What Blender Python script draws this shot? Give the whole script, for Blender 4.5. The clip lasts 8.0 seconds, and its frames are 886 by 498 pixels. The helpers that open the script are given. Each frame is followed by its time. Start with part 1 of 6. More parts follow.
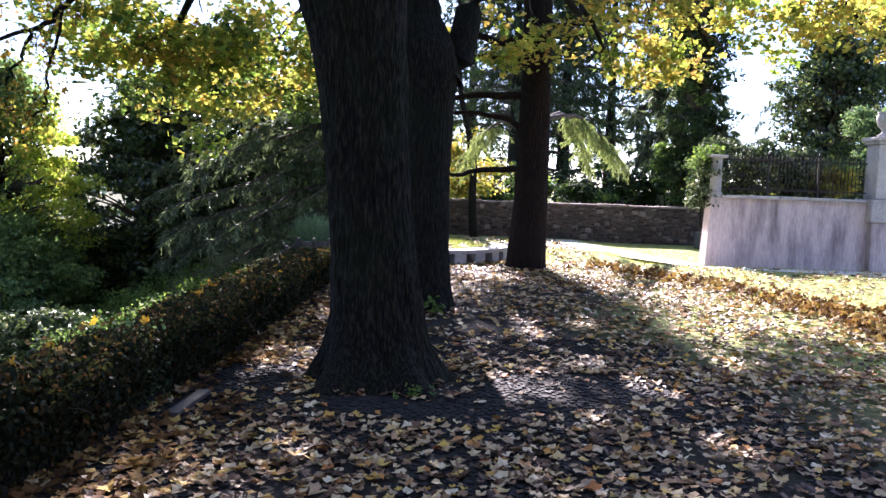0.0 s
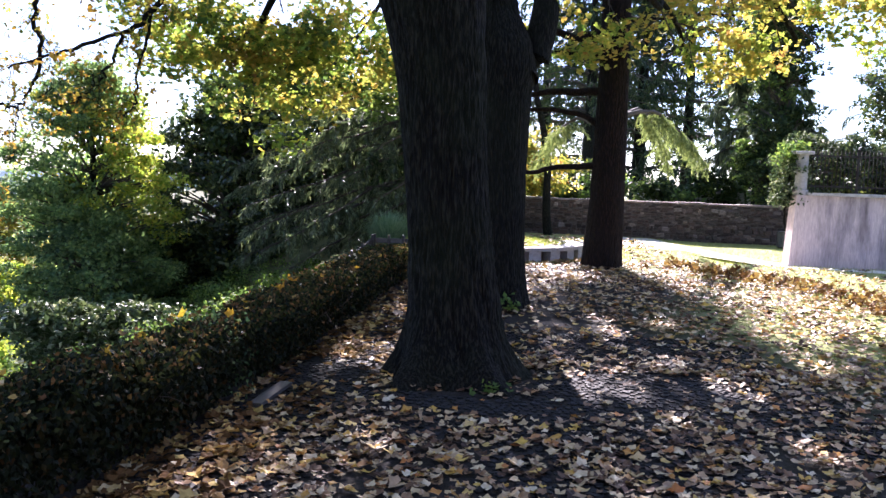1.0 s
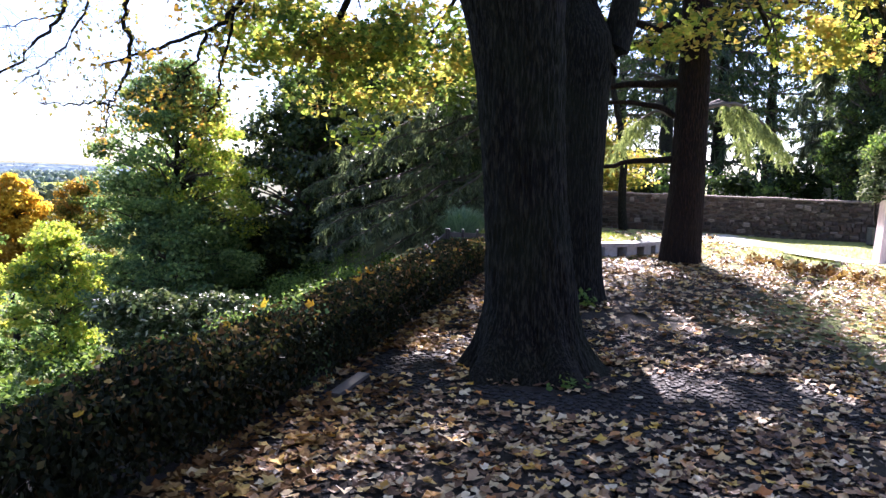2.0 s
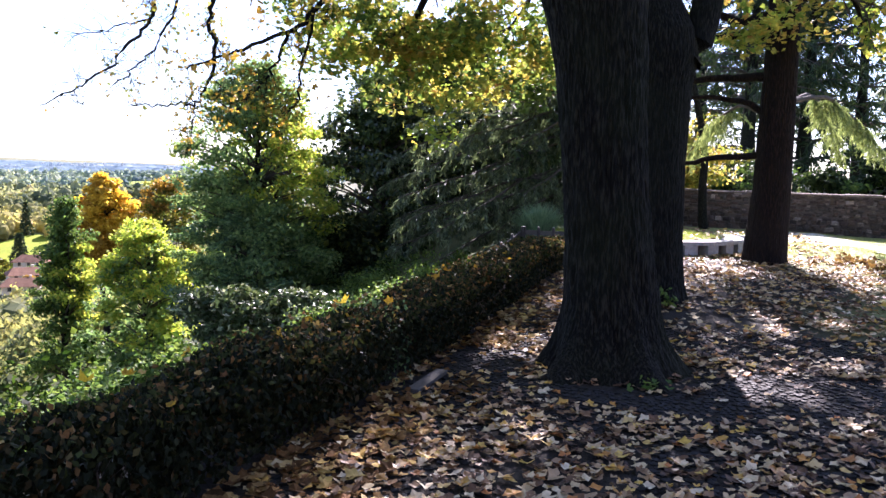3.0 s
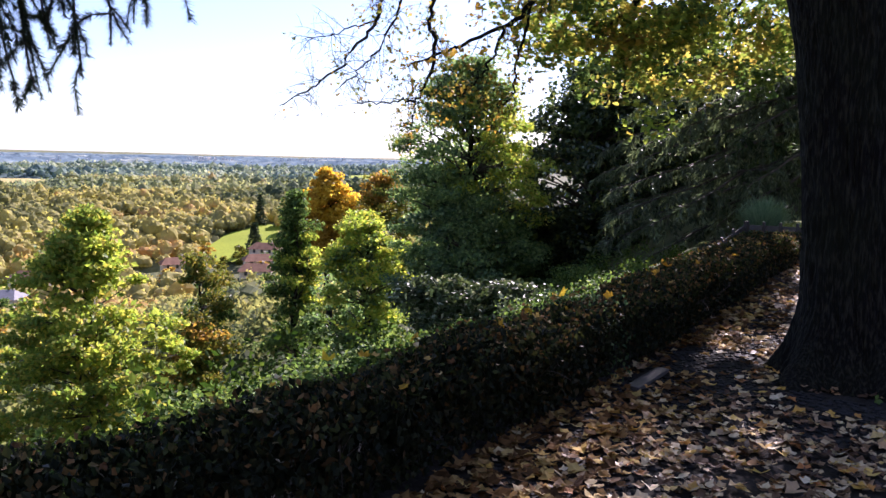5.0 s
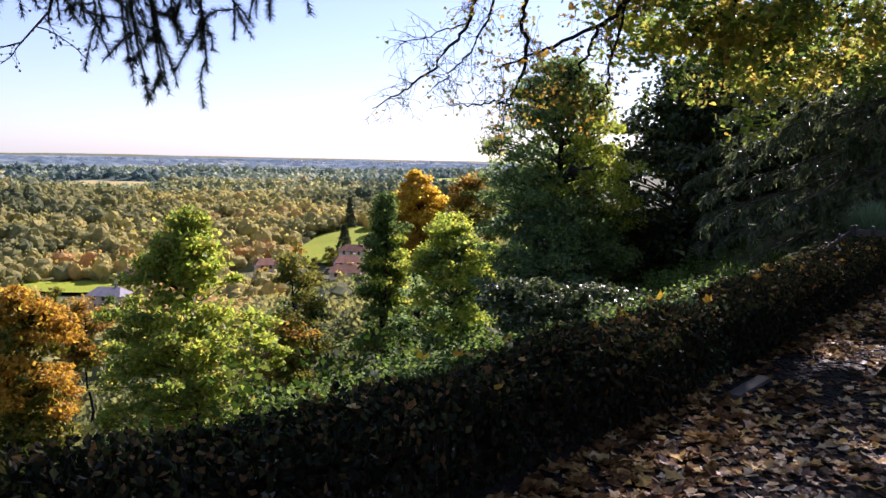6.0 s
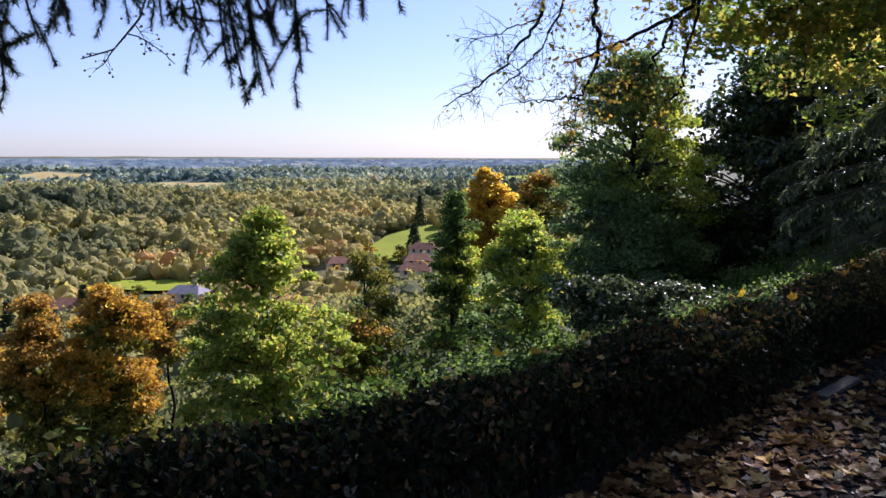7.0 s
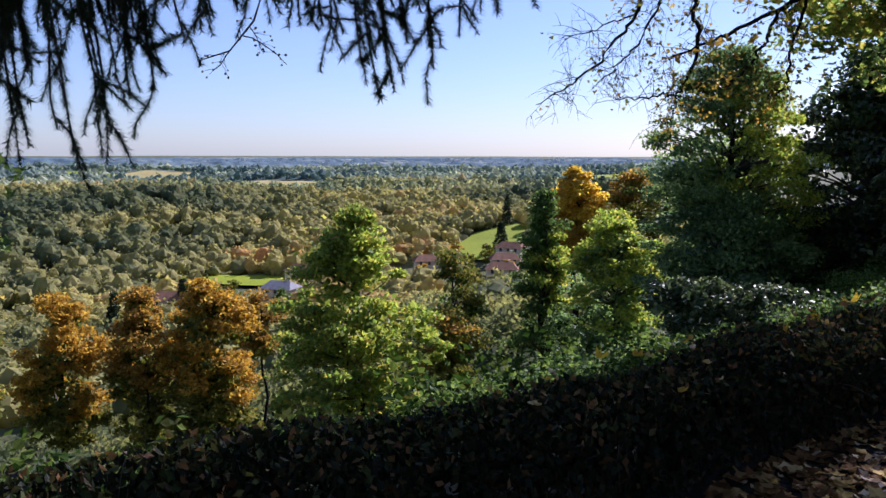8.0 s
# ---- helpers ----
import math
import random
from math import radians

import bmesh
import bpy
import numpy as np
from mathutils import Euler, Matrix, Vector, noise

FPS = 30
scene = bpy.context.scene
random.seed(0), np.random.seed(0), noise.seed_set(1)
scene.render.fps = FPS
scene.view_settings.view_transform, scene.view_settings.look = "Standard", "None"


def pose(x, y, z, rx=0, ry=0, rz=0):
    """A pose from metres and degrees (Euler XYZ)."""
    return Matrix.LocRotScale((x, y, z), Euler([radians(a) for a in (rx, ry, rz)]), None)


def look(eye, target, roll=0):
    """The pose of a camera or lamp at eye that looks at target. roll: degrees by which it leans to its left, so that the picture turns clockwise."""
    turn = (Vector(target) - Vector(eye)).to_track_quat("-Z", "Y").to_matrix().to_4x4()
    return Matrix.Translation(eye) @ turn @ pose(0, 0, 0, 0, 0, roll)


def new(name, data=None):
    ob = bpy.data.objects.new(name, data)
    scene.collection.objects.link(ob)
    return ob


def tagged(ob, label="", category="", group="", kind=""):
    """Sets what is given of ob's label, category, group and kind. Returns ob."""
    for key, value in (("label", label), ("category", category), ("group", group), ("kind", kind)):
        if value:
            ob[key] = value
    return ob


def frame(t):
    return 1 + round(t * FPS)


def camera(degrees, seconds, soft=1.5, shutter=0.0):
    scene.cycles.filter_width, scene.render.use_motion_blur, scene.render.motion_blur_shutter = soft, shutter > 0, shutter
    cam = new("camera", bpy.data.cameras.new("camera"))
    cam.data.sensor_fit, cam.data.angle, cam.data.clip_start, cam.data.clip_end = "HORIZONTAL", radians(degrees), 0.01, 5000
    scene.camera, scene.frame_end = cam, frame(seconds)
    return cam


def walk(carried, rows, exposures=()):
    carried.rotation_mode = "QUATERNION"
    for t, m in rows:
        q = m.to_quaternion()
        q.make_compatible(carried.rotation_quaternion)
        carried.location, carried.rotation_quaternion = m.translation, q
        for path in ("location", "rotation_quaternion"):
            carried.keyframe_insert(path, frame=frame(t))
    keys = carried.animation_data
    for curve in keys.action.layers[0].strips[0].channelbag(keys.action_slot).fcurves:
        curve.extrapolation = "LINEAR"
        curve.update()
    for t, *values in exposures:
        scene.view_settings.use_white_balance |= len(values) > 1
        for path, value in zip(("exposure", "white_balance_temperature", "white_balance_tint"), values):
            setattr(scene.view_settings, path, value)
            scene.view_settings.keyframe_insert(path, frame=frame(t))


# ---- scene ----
cam = camera(57.8, 8.0)
EXPOSURES = [(0.0, 2.58, 5900, 31), (1.5, 2.65, 5900, 32), (3.0, 2.6, 5900, 34), (4.5, 2.12, 5900, 36), (6.0, 1.56, 6050, 38), (7.0, 1.3, 5700, 34), (8.0, 1.11, 5500, 31)]
PATH = [
    (0, (-0.006, 0.202, 1.432), (-0.026, 2.195, 1.266), 2.1),
    (0.5, (-0.024, 0.207, 1.427), (-0.131, 2.197, 1.254), 2.2),
    (1, (-0.045, 0.2, 1.423), (-0.243, 2.182, 1.245), 2.1),
    (1.5, (-0.064, 0.202, 1.419), (-0.348, 2.172, 1.23), 2.1),
    (3, (-0.122, 0.205, 1.405), (-0.672, 2.117, 1.197), 1.8),
    (3.5, (-0.137, 0.204, 1.405), (-0.773, 2.088, 1.191), 1.7),
    (4, (-0.159, 0.185, 1.407), (-0.915, 2.023, 1.184), 1.6),
    (4.5, (-0.185, 0.184, 1.405), (-1.077, 1.959, 1.17), 1.3),
    (6, (-0.244, 0.168, 1.381), (-1.438, 1.755, 1.146), 1.0),
    (6.5, (-0.259, 0.163, 1.379), (-1.516, 1.701, 1.141), 0.5),
    (7, (-0.269, 0.15, 1.378), (-1.596, 1.627, 1.136), 0.1),
    (7.5, (-0.284, 0.139, 1.376), (-1.683, 1.548, 1.131), 0.1),
    (8, (-0.319, 0.116, 1.375), (-1.798, 1.44, 1.13), 0.0),
]
walk(cam, [(t, look(eye, target, roll)) for t, eye, target, roll in PATH], EXPOSURES)

# ---------------------------------------------------------------- light
SUN_AZ, SUN_EL = 7.0, 33.0            # degrees left of +y, degrees up
to_sun = Vector((-math.sin(radians(SUN_AZ)) * math.cos(radians(SUN_EL)), math.cos(radians(SUN_AZ)) * math.cos(radians(SUN_EL)), math.sin(radians(SUN_EL))))
world = bpy.data.worlds.new("world")
scene.world = world
world.use_nodes = True
wn = world.node_tree
sky = wn.nodes.new("ShaderNodeTexSky")
sky.sky_type = "NISHITA"
sky.sun_disc = False
sky.sun_elevation = radians(SUN_EL)
sky.sun_rotation = radians(-SUN_AZ)
sky.air_density, sky.dust_density, sky.ozone_density = 1.0, 0.35, 1.6
wn.nodes["Background"].inputs["Strength"].default_value = 0.05
cool = wn.nodes.new("ShaderNodeMix")
cool.data_type, cool.blend_type = "RGBA", "MULTIPLY"
cool.inputs[0].default_value = 1.0
cool.inputs[7].default_value = (0.865, 0.98, 1.14, 1)
wn.links.new(sky.outputs["Color"], cool.inputs[6])
veil = wn.nodes.new("ShaderNodeMix")
veil.data_type = "RGBA"
veil.inputs[0].default_value = 0.22
veil.inputs[7].default_value = (5.3, 6.5, 7.7, 1)
wn.links.new(cool.outputs[2], veil.inputs[6])
wn.links.new(veil.outputs[2], wn.nodes["Background"].inputs["Color"])
sun_data = bpy.data.lights.new("sun", "SUN")
sun_data.energy, sun_data.angle, sun_data.color = 5.0, radians(0.55), (1.0, 0.93, 0.82)
sun = new("sun", sun_data)
sun.matrix_world = look(to_sun * 60, (0, 0, 0))

rng = np.random.default_rng(7)


# ---------------------------------------------------------------- materials
def shader(name):
    m = bpy.data.materials.new(name)
    m.use_nodes = True
    t = m.node_tree
    return m, t, t.nodes["Principled BSDF"]


def ramp(t, stops, source):
    r = t.nodes.new("ShaderNodeValToRGB")
    e = r.color_ramp.elements
    while len(e) < len(stops):
        e.new(0.5)
    for el, (p, c) in zip(e, stops):
        el.position, el.color = p, (*c, 1)
    t.links.new(source, r.inputs["Fac"])
    return r.outputs["Color"]


def noise_tex(t, scale, detail=4.0, rough=0.55, stretch=(1, 1, 1), space="Object"):
    c = t.nodes.new("ShaderNodeTexCoord")
    mp = t.nodes.new("ShaderNodeMapping")
    mp.inputs["Scale"].default_value = stretch
    n = t.nodes.new("ShaderNodeTexNoise")
    n.inputs["Scale"].default_value = scale
    n.inputs["Detail"].default_value = detail
    n.inputs["Roughness"].default_value = rough
    t.links.new(c.outputs[space], mp.inputs["Vector"])
    t.links.new(mp.outputs["Vector"], n.inputs["Vector"])
    return n.outputs["Fac"]


def mixc(t, fac, a, b, blend="MIX"):
    m = t.nodes.new("ShaderNodeMix")
    m.data_type, m.blend_type = "RGBA", blend
    for socket, v in ((m.inputs[0], fac), (m.inputs[6], a), (m.inputs[7], b)):
        if isinstance(v, (int, float)):
            socket.default_value = v
        elif isinstance(v, tuple):
            socket.default_value = (*v, 1)
        else:
            t.links.new(v, socket)
    return m.outputs[2]


def bump(t, b, height, strength, distance):
    n = t.nodes.new("ShaderNodeBump")
    n.inputs["Strength"].default_value = strength
    n.inputs["Distance"].default_value = distance
    t.links.new(height, n.inputs["Height"])
    t.links.new(n.outputs["Normal"], b.inputs["Normal"])


def solid(name, stops, scale, rough=0.8, metal=0.0, relief=0.3, depth=0.01, fine=12.0, stretch=(1, 1, 1)):
    """A mottled surface: colours over a broad noise, darkened and roughened by a fine one."""
    m, t, b = shader(name)
    broad = noise_tex(t, scale, 5, 0.6, stretch)
    grain = noise_tex(t, scale * fine, 6, 0.65, stretch)
    c = ramp(t, stops, broad)
    g = ramp(t, [(0.3, (0.72, 0.72, 0.72)), (0.7, (1.15, 1.15, 1.15))], grain)
    t.links.new(mixc(t, 1.0, c, g, "MULTIPLY"), b.inputs["Base Color"])
    b.inputs["Roughness"].default_value, b.inputs["Metallic"].default_value = rough, metal
    bump(t, b, grain, relief, depth)
    return m


def leafmat(name, stops, glow=0.45, rough=0.5, tone=False):
    """Leaves: each one takes its own colour, lets some light through and has a faint gloss."""
    m, t, b = shader(name)
    if tone:
        a = t.nodes.new("ShaderNodeAttribute")
        a.attribute_name = "tone"
        src = a.outputs["Fac"]
    else:
        src = t.nodes.new("ShaderNodeNewGeometry").outputs["Random Per Island"]
    c = ramp(t, stops, src)
    v = ramp(t, [(0.3, (0.75, 0.75, 0.75)), (0.7, (1.2, 1.2, 1.2))], noise_tex(t, 30 if not tone else 0.5, 3))
    c = mixc(t, 1.0, c, v, "MULTIPLY")
    t.links.new(c, b.inputs["Base Color"])
    b.inputs["Roughness"].default_value = rough
    b.inputs["Specular IOR Level"].default_value = 0.5 if rough < 0.3 else (0.12 if rough < 0.7 else 0.05)
    tr = t.nodes.new("ShaderNodeBsdfTranslucent")
    t.links.new(mixc(t, 1.0, c, (1.15, 1.15, 0.75), "MULTIPLY"), tr.inputs["Color"])
    mx = t.nodes.new("ShaderNodeMixShader")
    mx.inputs[0].default_value = glow
    t.links.new(b.outputs[0], mx.inputs[1])
    t.links.new(tr.outputs[0], mx.inputs[2])
    t.links.new(mx.outputs[0], t.nodes["Material Output"].inputs["Surface"])
    return m


def bark(name, dark, light, moss, scale=1.0):
    m, t, b = shader(name)
    ridges = noise_tex(t, 64 * scale, 3, 0.5, (1, 1, 0.17))
    patches = noise_tex(t, 1.6 * scale, 4)
    c = ramp(t, [(0.47, dark), (0.55, tuple(0.45 * q for q in light)), (0.66, light)], ridges)
    k = ramp(t, [(0.42, (0, 0, 0)), (0.62, (1, 1, 1))], patches)
    t.links.new(mixc(t, k, c, mixc(t, 0.35, c, moss)), b.inputs["Base Color"])
    b.inputs["Roughness"].default_value = 0.95
    b.inputs["Specular IOR Level"].default_value = 0.2
    bump(t, b, ridges, 1.0, 0.02)
    return m


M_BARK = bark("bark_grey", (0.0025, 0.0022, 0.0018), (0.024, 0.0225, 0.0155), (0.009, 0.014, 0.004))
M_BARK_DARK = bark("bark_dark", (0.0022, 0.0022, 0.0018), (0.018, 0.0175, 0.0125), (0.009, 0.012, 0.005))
M_BARK_RED = bark("bark_red", (0.005, 0.0035, 0.003), (0.026, 0.014, 0.010), (0.014, 0.011, 0.008))
M_TWIG = solid("twig", [(0.3, (0.03, 0.024, 0.018)), (0.7, (0.075, 0.06, 0.045))], 6, 0.9)
M_YELLOW = leafmat("leaf_yellow", [(0.0, (0.15, 0.2, 0.045)), (0.35, (0.30, 0.31, 0.075)), (0.7, (0.43, 0.37, 0.09)), (0.93, (0.46, 0.31, 0.08)), (1.0, (0.22, 0.12, 0.05))], 0.6)
M_LIME = leafmat("leaf_lime", [(0.0, (0.10, 0.17, 0.035)), (0.45, (0.19, 0.27, 0.055)), (0.8, (0.33, 0.36, 0.07)), (1.0, (0.44, 0.34, 0.08))], 0.6)
M_GREEN = leafmat("leaf_green", [(0.0, (0.045, 0.09, 0.03)), (0.5, (0.095, 0.165, 0.045)), (1.0, (0.20, 0.27, 0.07))], 0.5, 0.6)
M_CANOPY = leafmat("leaf_canopy_green", [(0.0, (0.045, 0.09, 0.03)), (0.5, (0.10, 0.165, 0.05)), (1.0, (0.20, 0.26, 0.075))], 0.55)
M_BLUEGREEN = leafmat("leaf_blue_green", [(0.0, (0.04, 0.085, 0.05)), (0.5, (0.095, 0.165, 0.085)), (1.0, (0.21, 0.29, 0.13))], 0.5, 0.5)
M_ASH = leafmat("leaf_ash", [(0.0, (0.075, 0.14, 0.065)), (0.5, (0.145, 0.235, 0.10)), (1.0, (0.29, 0.37, 0.15))], 0.6, 0.42)
M_DARK = leafmat("leaf_dark", [(0.0, (0.014, 0.032, 0.014)), (0.6, (0.034, 0.06, 0.024)), (1.0, (0.09, 0.12, 0.04))], 0.36, 0.45)
M_MAGNOLIA = leafmat("leaf_magnolia", [(0.0, (0.02, 0.038, 0.021)), (0.6, (0.05, 0.08, 0.04)), (0.88, (0.10, 0.13, 0.055)), (1.0, (0.25, 0.28, 0.07))], 0.38, 0.27)
M_AMBER = leafmat("leaf_amber", [(0.0, (0.26, 0.15, 0.02)), (0.5, (0.46, 0.27, 0.035)), (1.0, (0.56, 0.37, 0.06))], 0.55)
M_FROND = leafmat("cedar_frond", [(0.0, (0.04, 0.062, 0.038)), (0.6, (0.095, 0.13, 0.08)), (1.0, (0.22, 0.26, 0.16))], 0.4, 0.45)
# the palest leaves are painted sun glints, not leaf colour
M_GLOSS = leafmat("leaf_glint", [(0.0, (0.025, 0.045, 0.022)), (0.6, (0.06, 0.09, 0.04)), (0.88, (0.15, 0.19, 0.10)), (1.0, (0.46, 0.48, 0.38))], 0.25, 0.4)
# paler leaves that stand in for the sunlit side of a crown
M_SUNNY = leafmat("leaf_sunlit", [(0.0, (0.15, 0.24, 0.035)), (0.45, (0.30, 0.39, 0.06)), (0.85, (0.46, 0.47, 0.085)), (1.0, (0.55, 0.45, 0.08))], 0.58)
M_GOLD = leafmat("leaf_gold", [(0.0, (0.44, 0.27, 0.025)), (0.5, (0.64, 0.43, 0.045)), (1.0, (0.72, 0.55, 0.08))], 0.62)
M_NEEDLE = leafmat("needle", [(0.0, (0.014, 0.03, 0.014)), (0.6, (0.03, 0.055, 0.025)), (1.0, (0.07, 0.095, 0.035))], 0.25, 0.5)
M_CEDAR = leafmat("needle_pale", [(0.0, (0.09, 0.13, 0.06)), (1.0, (0.27, 0.32, 0.14))], 0.5, 0.5)
M_ORANGE = leafmat("leaf_orange", [(0.0, (0.22, 0.11, 0.02)), (0.5, (0.42, 0.19, 0.02)), (1.0, (0.55, 0.30, 0.03))], 0.5)
M_RUST = leafmat("leaf_rust", [(0.0, (0.18, 0.13, 0.03)), (0.5, (0.36, 0.20, 0.04)), (1.0, (0.46, 0.30, 0.06))], 0.55)
M_OLIVE = leafmat("leaf_olive", [(0.0, (0.07, 0.10, 0.02)), (0.6, (0.16, 0.17, 0.03)), (1.0, (0.32, 0.24, 0.045))], 0.5)
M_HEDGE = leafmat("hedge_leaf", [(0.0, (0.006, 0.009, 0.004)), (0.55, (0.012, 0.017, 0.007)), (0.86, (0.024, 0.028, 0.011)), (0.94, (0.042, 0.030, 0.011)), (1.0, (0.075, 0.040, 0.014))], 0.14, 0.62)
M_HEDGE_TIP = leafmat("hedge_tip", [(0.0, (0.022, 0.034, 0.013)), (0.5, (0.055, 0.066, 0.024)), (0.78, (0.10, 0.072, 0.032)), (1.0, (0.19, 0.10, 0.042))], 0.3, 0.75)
M_IVY = leafmat("ivy_leaf", [(0.0, (0.013, 0.032, 0.006)), (0.6, (0.038, 0.075, 0.013)), (1.0, (0.11, 0.15, 0.03))], 0.42, 0.85)
M_FALLEN = leafmat("fallen_leaf", [(0.0, (0.035, 0.02, 0.012)), (0.2, (0.10, 0.052, 0.028)), (0.36, (0.22, 0.125, 0.065)), (0.5, (0.38, 0.26, 0.15)), (0.64, (0.50, 0.37, 0.20)), (0.72, (0.55, 0.36, 0.07)), (0.8, (0.40, 0.15, 0.045)), (0.87, (0.50, 0.37, 0.20)), (1.0, (0.66, 0.55, 0.38))], 0.14, 0.52)
M_FALLEN.node_tree.nodes["Principled BSDF"].inputs["Specular IOR Level"].default_value = 0.2
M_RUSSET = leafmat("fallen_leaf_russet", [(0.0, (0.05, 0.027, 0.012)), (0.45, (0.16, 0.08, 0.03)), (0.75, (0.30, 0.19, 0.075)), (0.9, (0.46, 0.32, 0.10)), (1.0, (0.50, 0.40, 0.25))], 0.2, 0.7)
# woods turn paler and bluer with distance: haze put into the leaf colour
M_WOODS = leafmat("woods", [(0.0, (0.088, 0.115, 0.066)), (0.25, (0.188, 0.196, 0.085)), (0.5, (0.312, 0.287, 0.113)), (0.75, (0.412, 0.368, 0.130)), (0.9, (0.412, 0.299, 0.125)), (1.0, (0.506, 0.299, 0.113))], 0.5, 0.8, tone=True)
M_UPWOODS = leafmat("upper_woods_hazed", [(0.0, (0.107, 0.145, 0.109)), (0.4, (0.224, 0.253, 0.151)), (0.75, (0.374, 0.373, 0.192)), (1.0, (0.461, 0.354, 0.192))], 0.5, 0.9, tone=True)
M_MIDWOODS = leafmat("mid_woods_hazed", [(0.0, (0.132, 0.193, 0.192)), (0.5, (0.264, 0.324, 0.281)), (1.0, (0.449, 0.469, 0.354))], 0.5, 0.9, tone=True)
M_FARWOODS = leafmat("far_woods_hazed", [(0.0, (0.127, 0.207, 0.276)), (0.55, (0.216, 0.297, 0.348)), (0.85, (0.341, 0.400, 0.389)), (1.0, (0.531, 0.580, 0.535))], 0.5, 0.9, tone=True)
M_GRASS = leafmat("grass", [(0.0, (0.11, 0.17, 0.03)), (0.6, (0.22, 0.28, 0.06)), (1.0, (0.42, 0.38, 0.15))], 0.4, 0.6)
M_REED = leafmat("reed", [(0.0, (0.10, 0.19, 0.13)), (1.0, (0.27, 0.38, 0.26))], 0.4, 0.45)
M_STUCCO = solid("stucco", [(0.30, (0.17, 0.14, 0.14)), (0.42, (0.36, 0.30, 0.30)), (0.52, (0.52, 0.43, 0.42)), (0.75, (0.62, 0.53, 0.51))], 1.3, 0.92, relief=0.5, depth=0.015, fine=12, stretch=(2.2, 1, 0.4))
M_STONE = solid("pale_stone", [(0.3, (0.26, 0.25, 0.24)), (0.7, (0.48, 0.46, 0.44))], 2.5, 0.85)
M_RUBBLE = solid("rubble", [(0.3, (0.09, 0.075, 0.06)), (0.5, (0.19, 0.15, 0.125)), (0.7, (0.30, 0.24, 0.20))], 3.0, 0.95, relief=0.6, depth=0.02)
def rubble_material(name, single):
    m, t, b = shader(name)
    o = t.nodes.new("ShaderNodeObjectInfo" if single else "ShaderNodeNewGeometry")
    c = ramp(t, [(0.0, (0.035, 0.028, 0.024)), (0.35, (0.11, 0.072, 0.056)), (0.6, (0.065, 0.058, 0.052)), (0.85, (0.15, 0.115, 0.095)), (1.0, (0.30, 0.26, 0.225))], o.outputs["Random" if single else "Random Per Island"])
    dirt = noise_tex(t, 3, 6, 0.7, space="Generated")
    grain = noise_tex(t, 14, 6, 0.7)
    c = mixc(t, 1.0, c, ramp(t, [(0.35, (0.45, 0.42, 0.4)), (0.65, (1.1, 1.1, 1.1))], dirt), "MULTIPLY")
    t.links.new(c, b.inputs["Base Color"])
    b.inputs["Roughness"].default_value = 0.95
    bump(t, b, grain, 0.7, 0.02)
    return m


M_RUBBLE_STONE = rubble_material("rubble_stone", True)
M_RUBBLE_ISLE = rubble_material("rubble_stones", False)
M_MORTAR = solid("mortar", [(0.3, (0.07, 0.06, 0.052)), (0.7, (0.14, 0.12, 0.105))], 5, 0.95)
M_IRON = solid("iron", [(0.3, (0.010, 0.008, 0.007)), (0.7, (0.028, 0.018, 0.014))], 8, 0.6, 0.4)
M_PLANK = solid("grey_plank", [(0.3, (0.05, 0.046, 0.042)), (0.7, (0.11, 0.10, 0.092))], 5, 0.85, stretch=(1, 0.15, 1))
M_FENCE = solid("dark_wood", [(0.3, (0.025, 0.02, 0.018)), (0.7, (0.06, 0.05, 0.045))], 5, 0.8)
M_COBBLE = solid("cobble", [(0.3, (0.012, 0.012, 0.013)), (0.7, (0.042, 0.041, 0.041))], 9, 0.7, relief=0.3)
M_GRAVEL = solid("gravel", [(0.35, (0.52, 0.49, 0.42)), (0.65, (0.68, 0.64, 0.56))], 3, 0.95, relief=0.6, depth=0.01, fine=30)
M_ROOF = solid("roof_tile", [(0.3, (0.13, 0.07, 0.045)), (0.7, (0.23, 0.125, 0.08))], 0.6, 0.9)
M_PLASTER = solid("house_plaster", [(0.3, (0.48, 0.40, 0.30)), (0.7, (0.62, 0.54, 0.42))], 0.3, 0.9)
M_SLATE = solid("grey_roof", [(0.3, (0.12, 0.12, 0.14)), (0.7, (0.2, 0.2, 0.22))], 0.6, 0.9)
M_GLASS = solid("dark_window", [(0.3, (0.02, 0.025, 0.03)), (0.7, (0.05, 0.055, 0.06))], 1, 0.15)
M_FIELD = solid("meadow", [(0.3, (0.15, 0.19, 0.012)), (0.7, (0.22, 0.26, 0.02))], 0.03, 0.9, relief=0.1, fine=40)
M_CROP = solid("stubble", [(0.3, (0.24, 0.2, 0.07)), (0.7, (0.34, 0.29, 0.12))], 0.03, 0.9, relief=0.1, fine=40)
for m in (M_FIELD, M_CROP, M_ROOF, M_GRAVEL, M_COBBLE):
    m.node_tree.nodes["Principled BSDF"].inputs["Specular IOR Level"].default_value = 0.08
M_PALE = solid("pale_plaster", [(0.3, (0.55, 0.52, 0.47)), (0.7, (0.72, 0.70, 0.66))], 0.2, 0.9)
M_BLUE = solid("blue_sheet", [(0.3, (0.16, 0.24, 0.42)), (0.7, (0.26, 0.36, 0.55))], 1, 0.5)
M_BIN = solid("zinc", [(0.3, (0.10, 0.105, 0.11)), (0.7, (0.2, 0.21, 0.22))], 3, 0.5, 0.6)


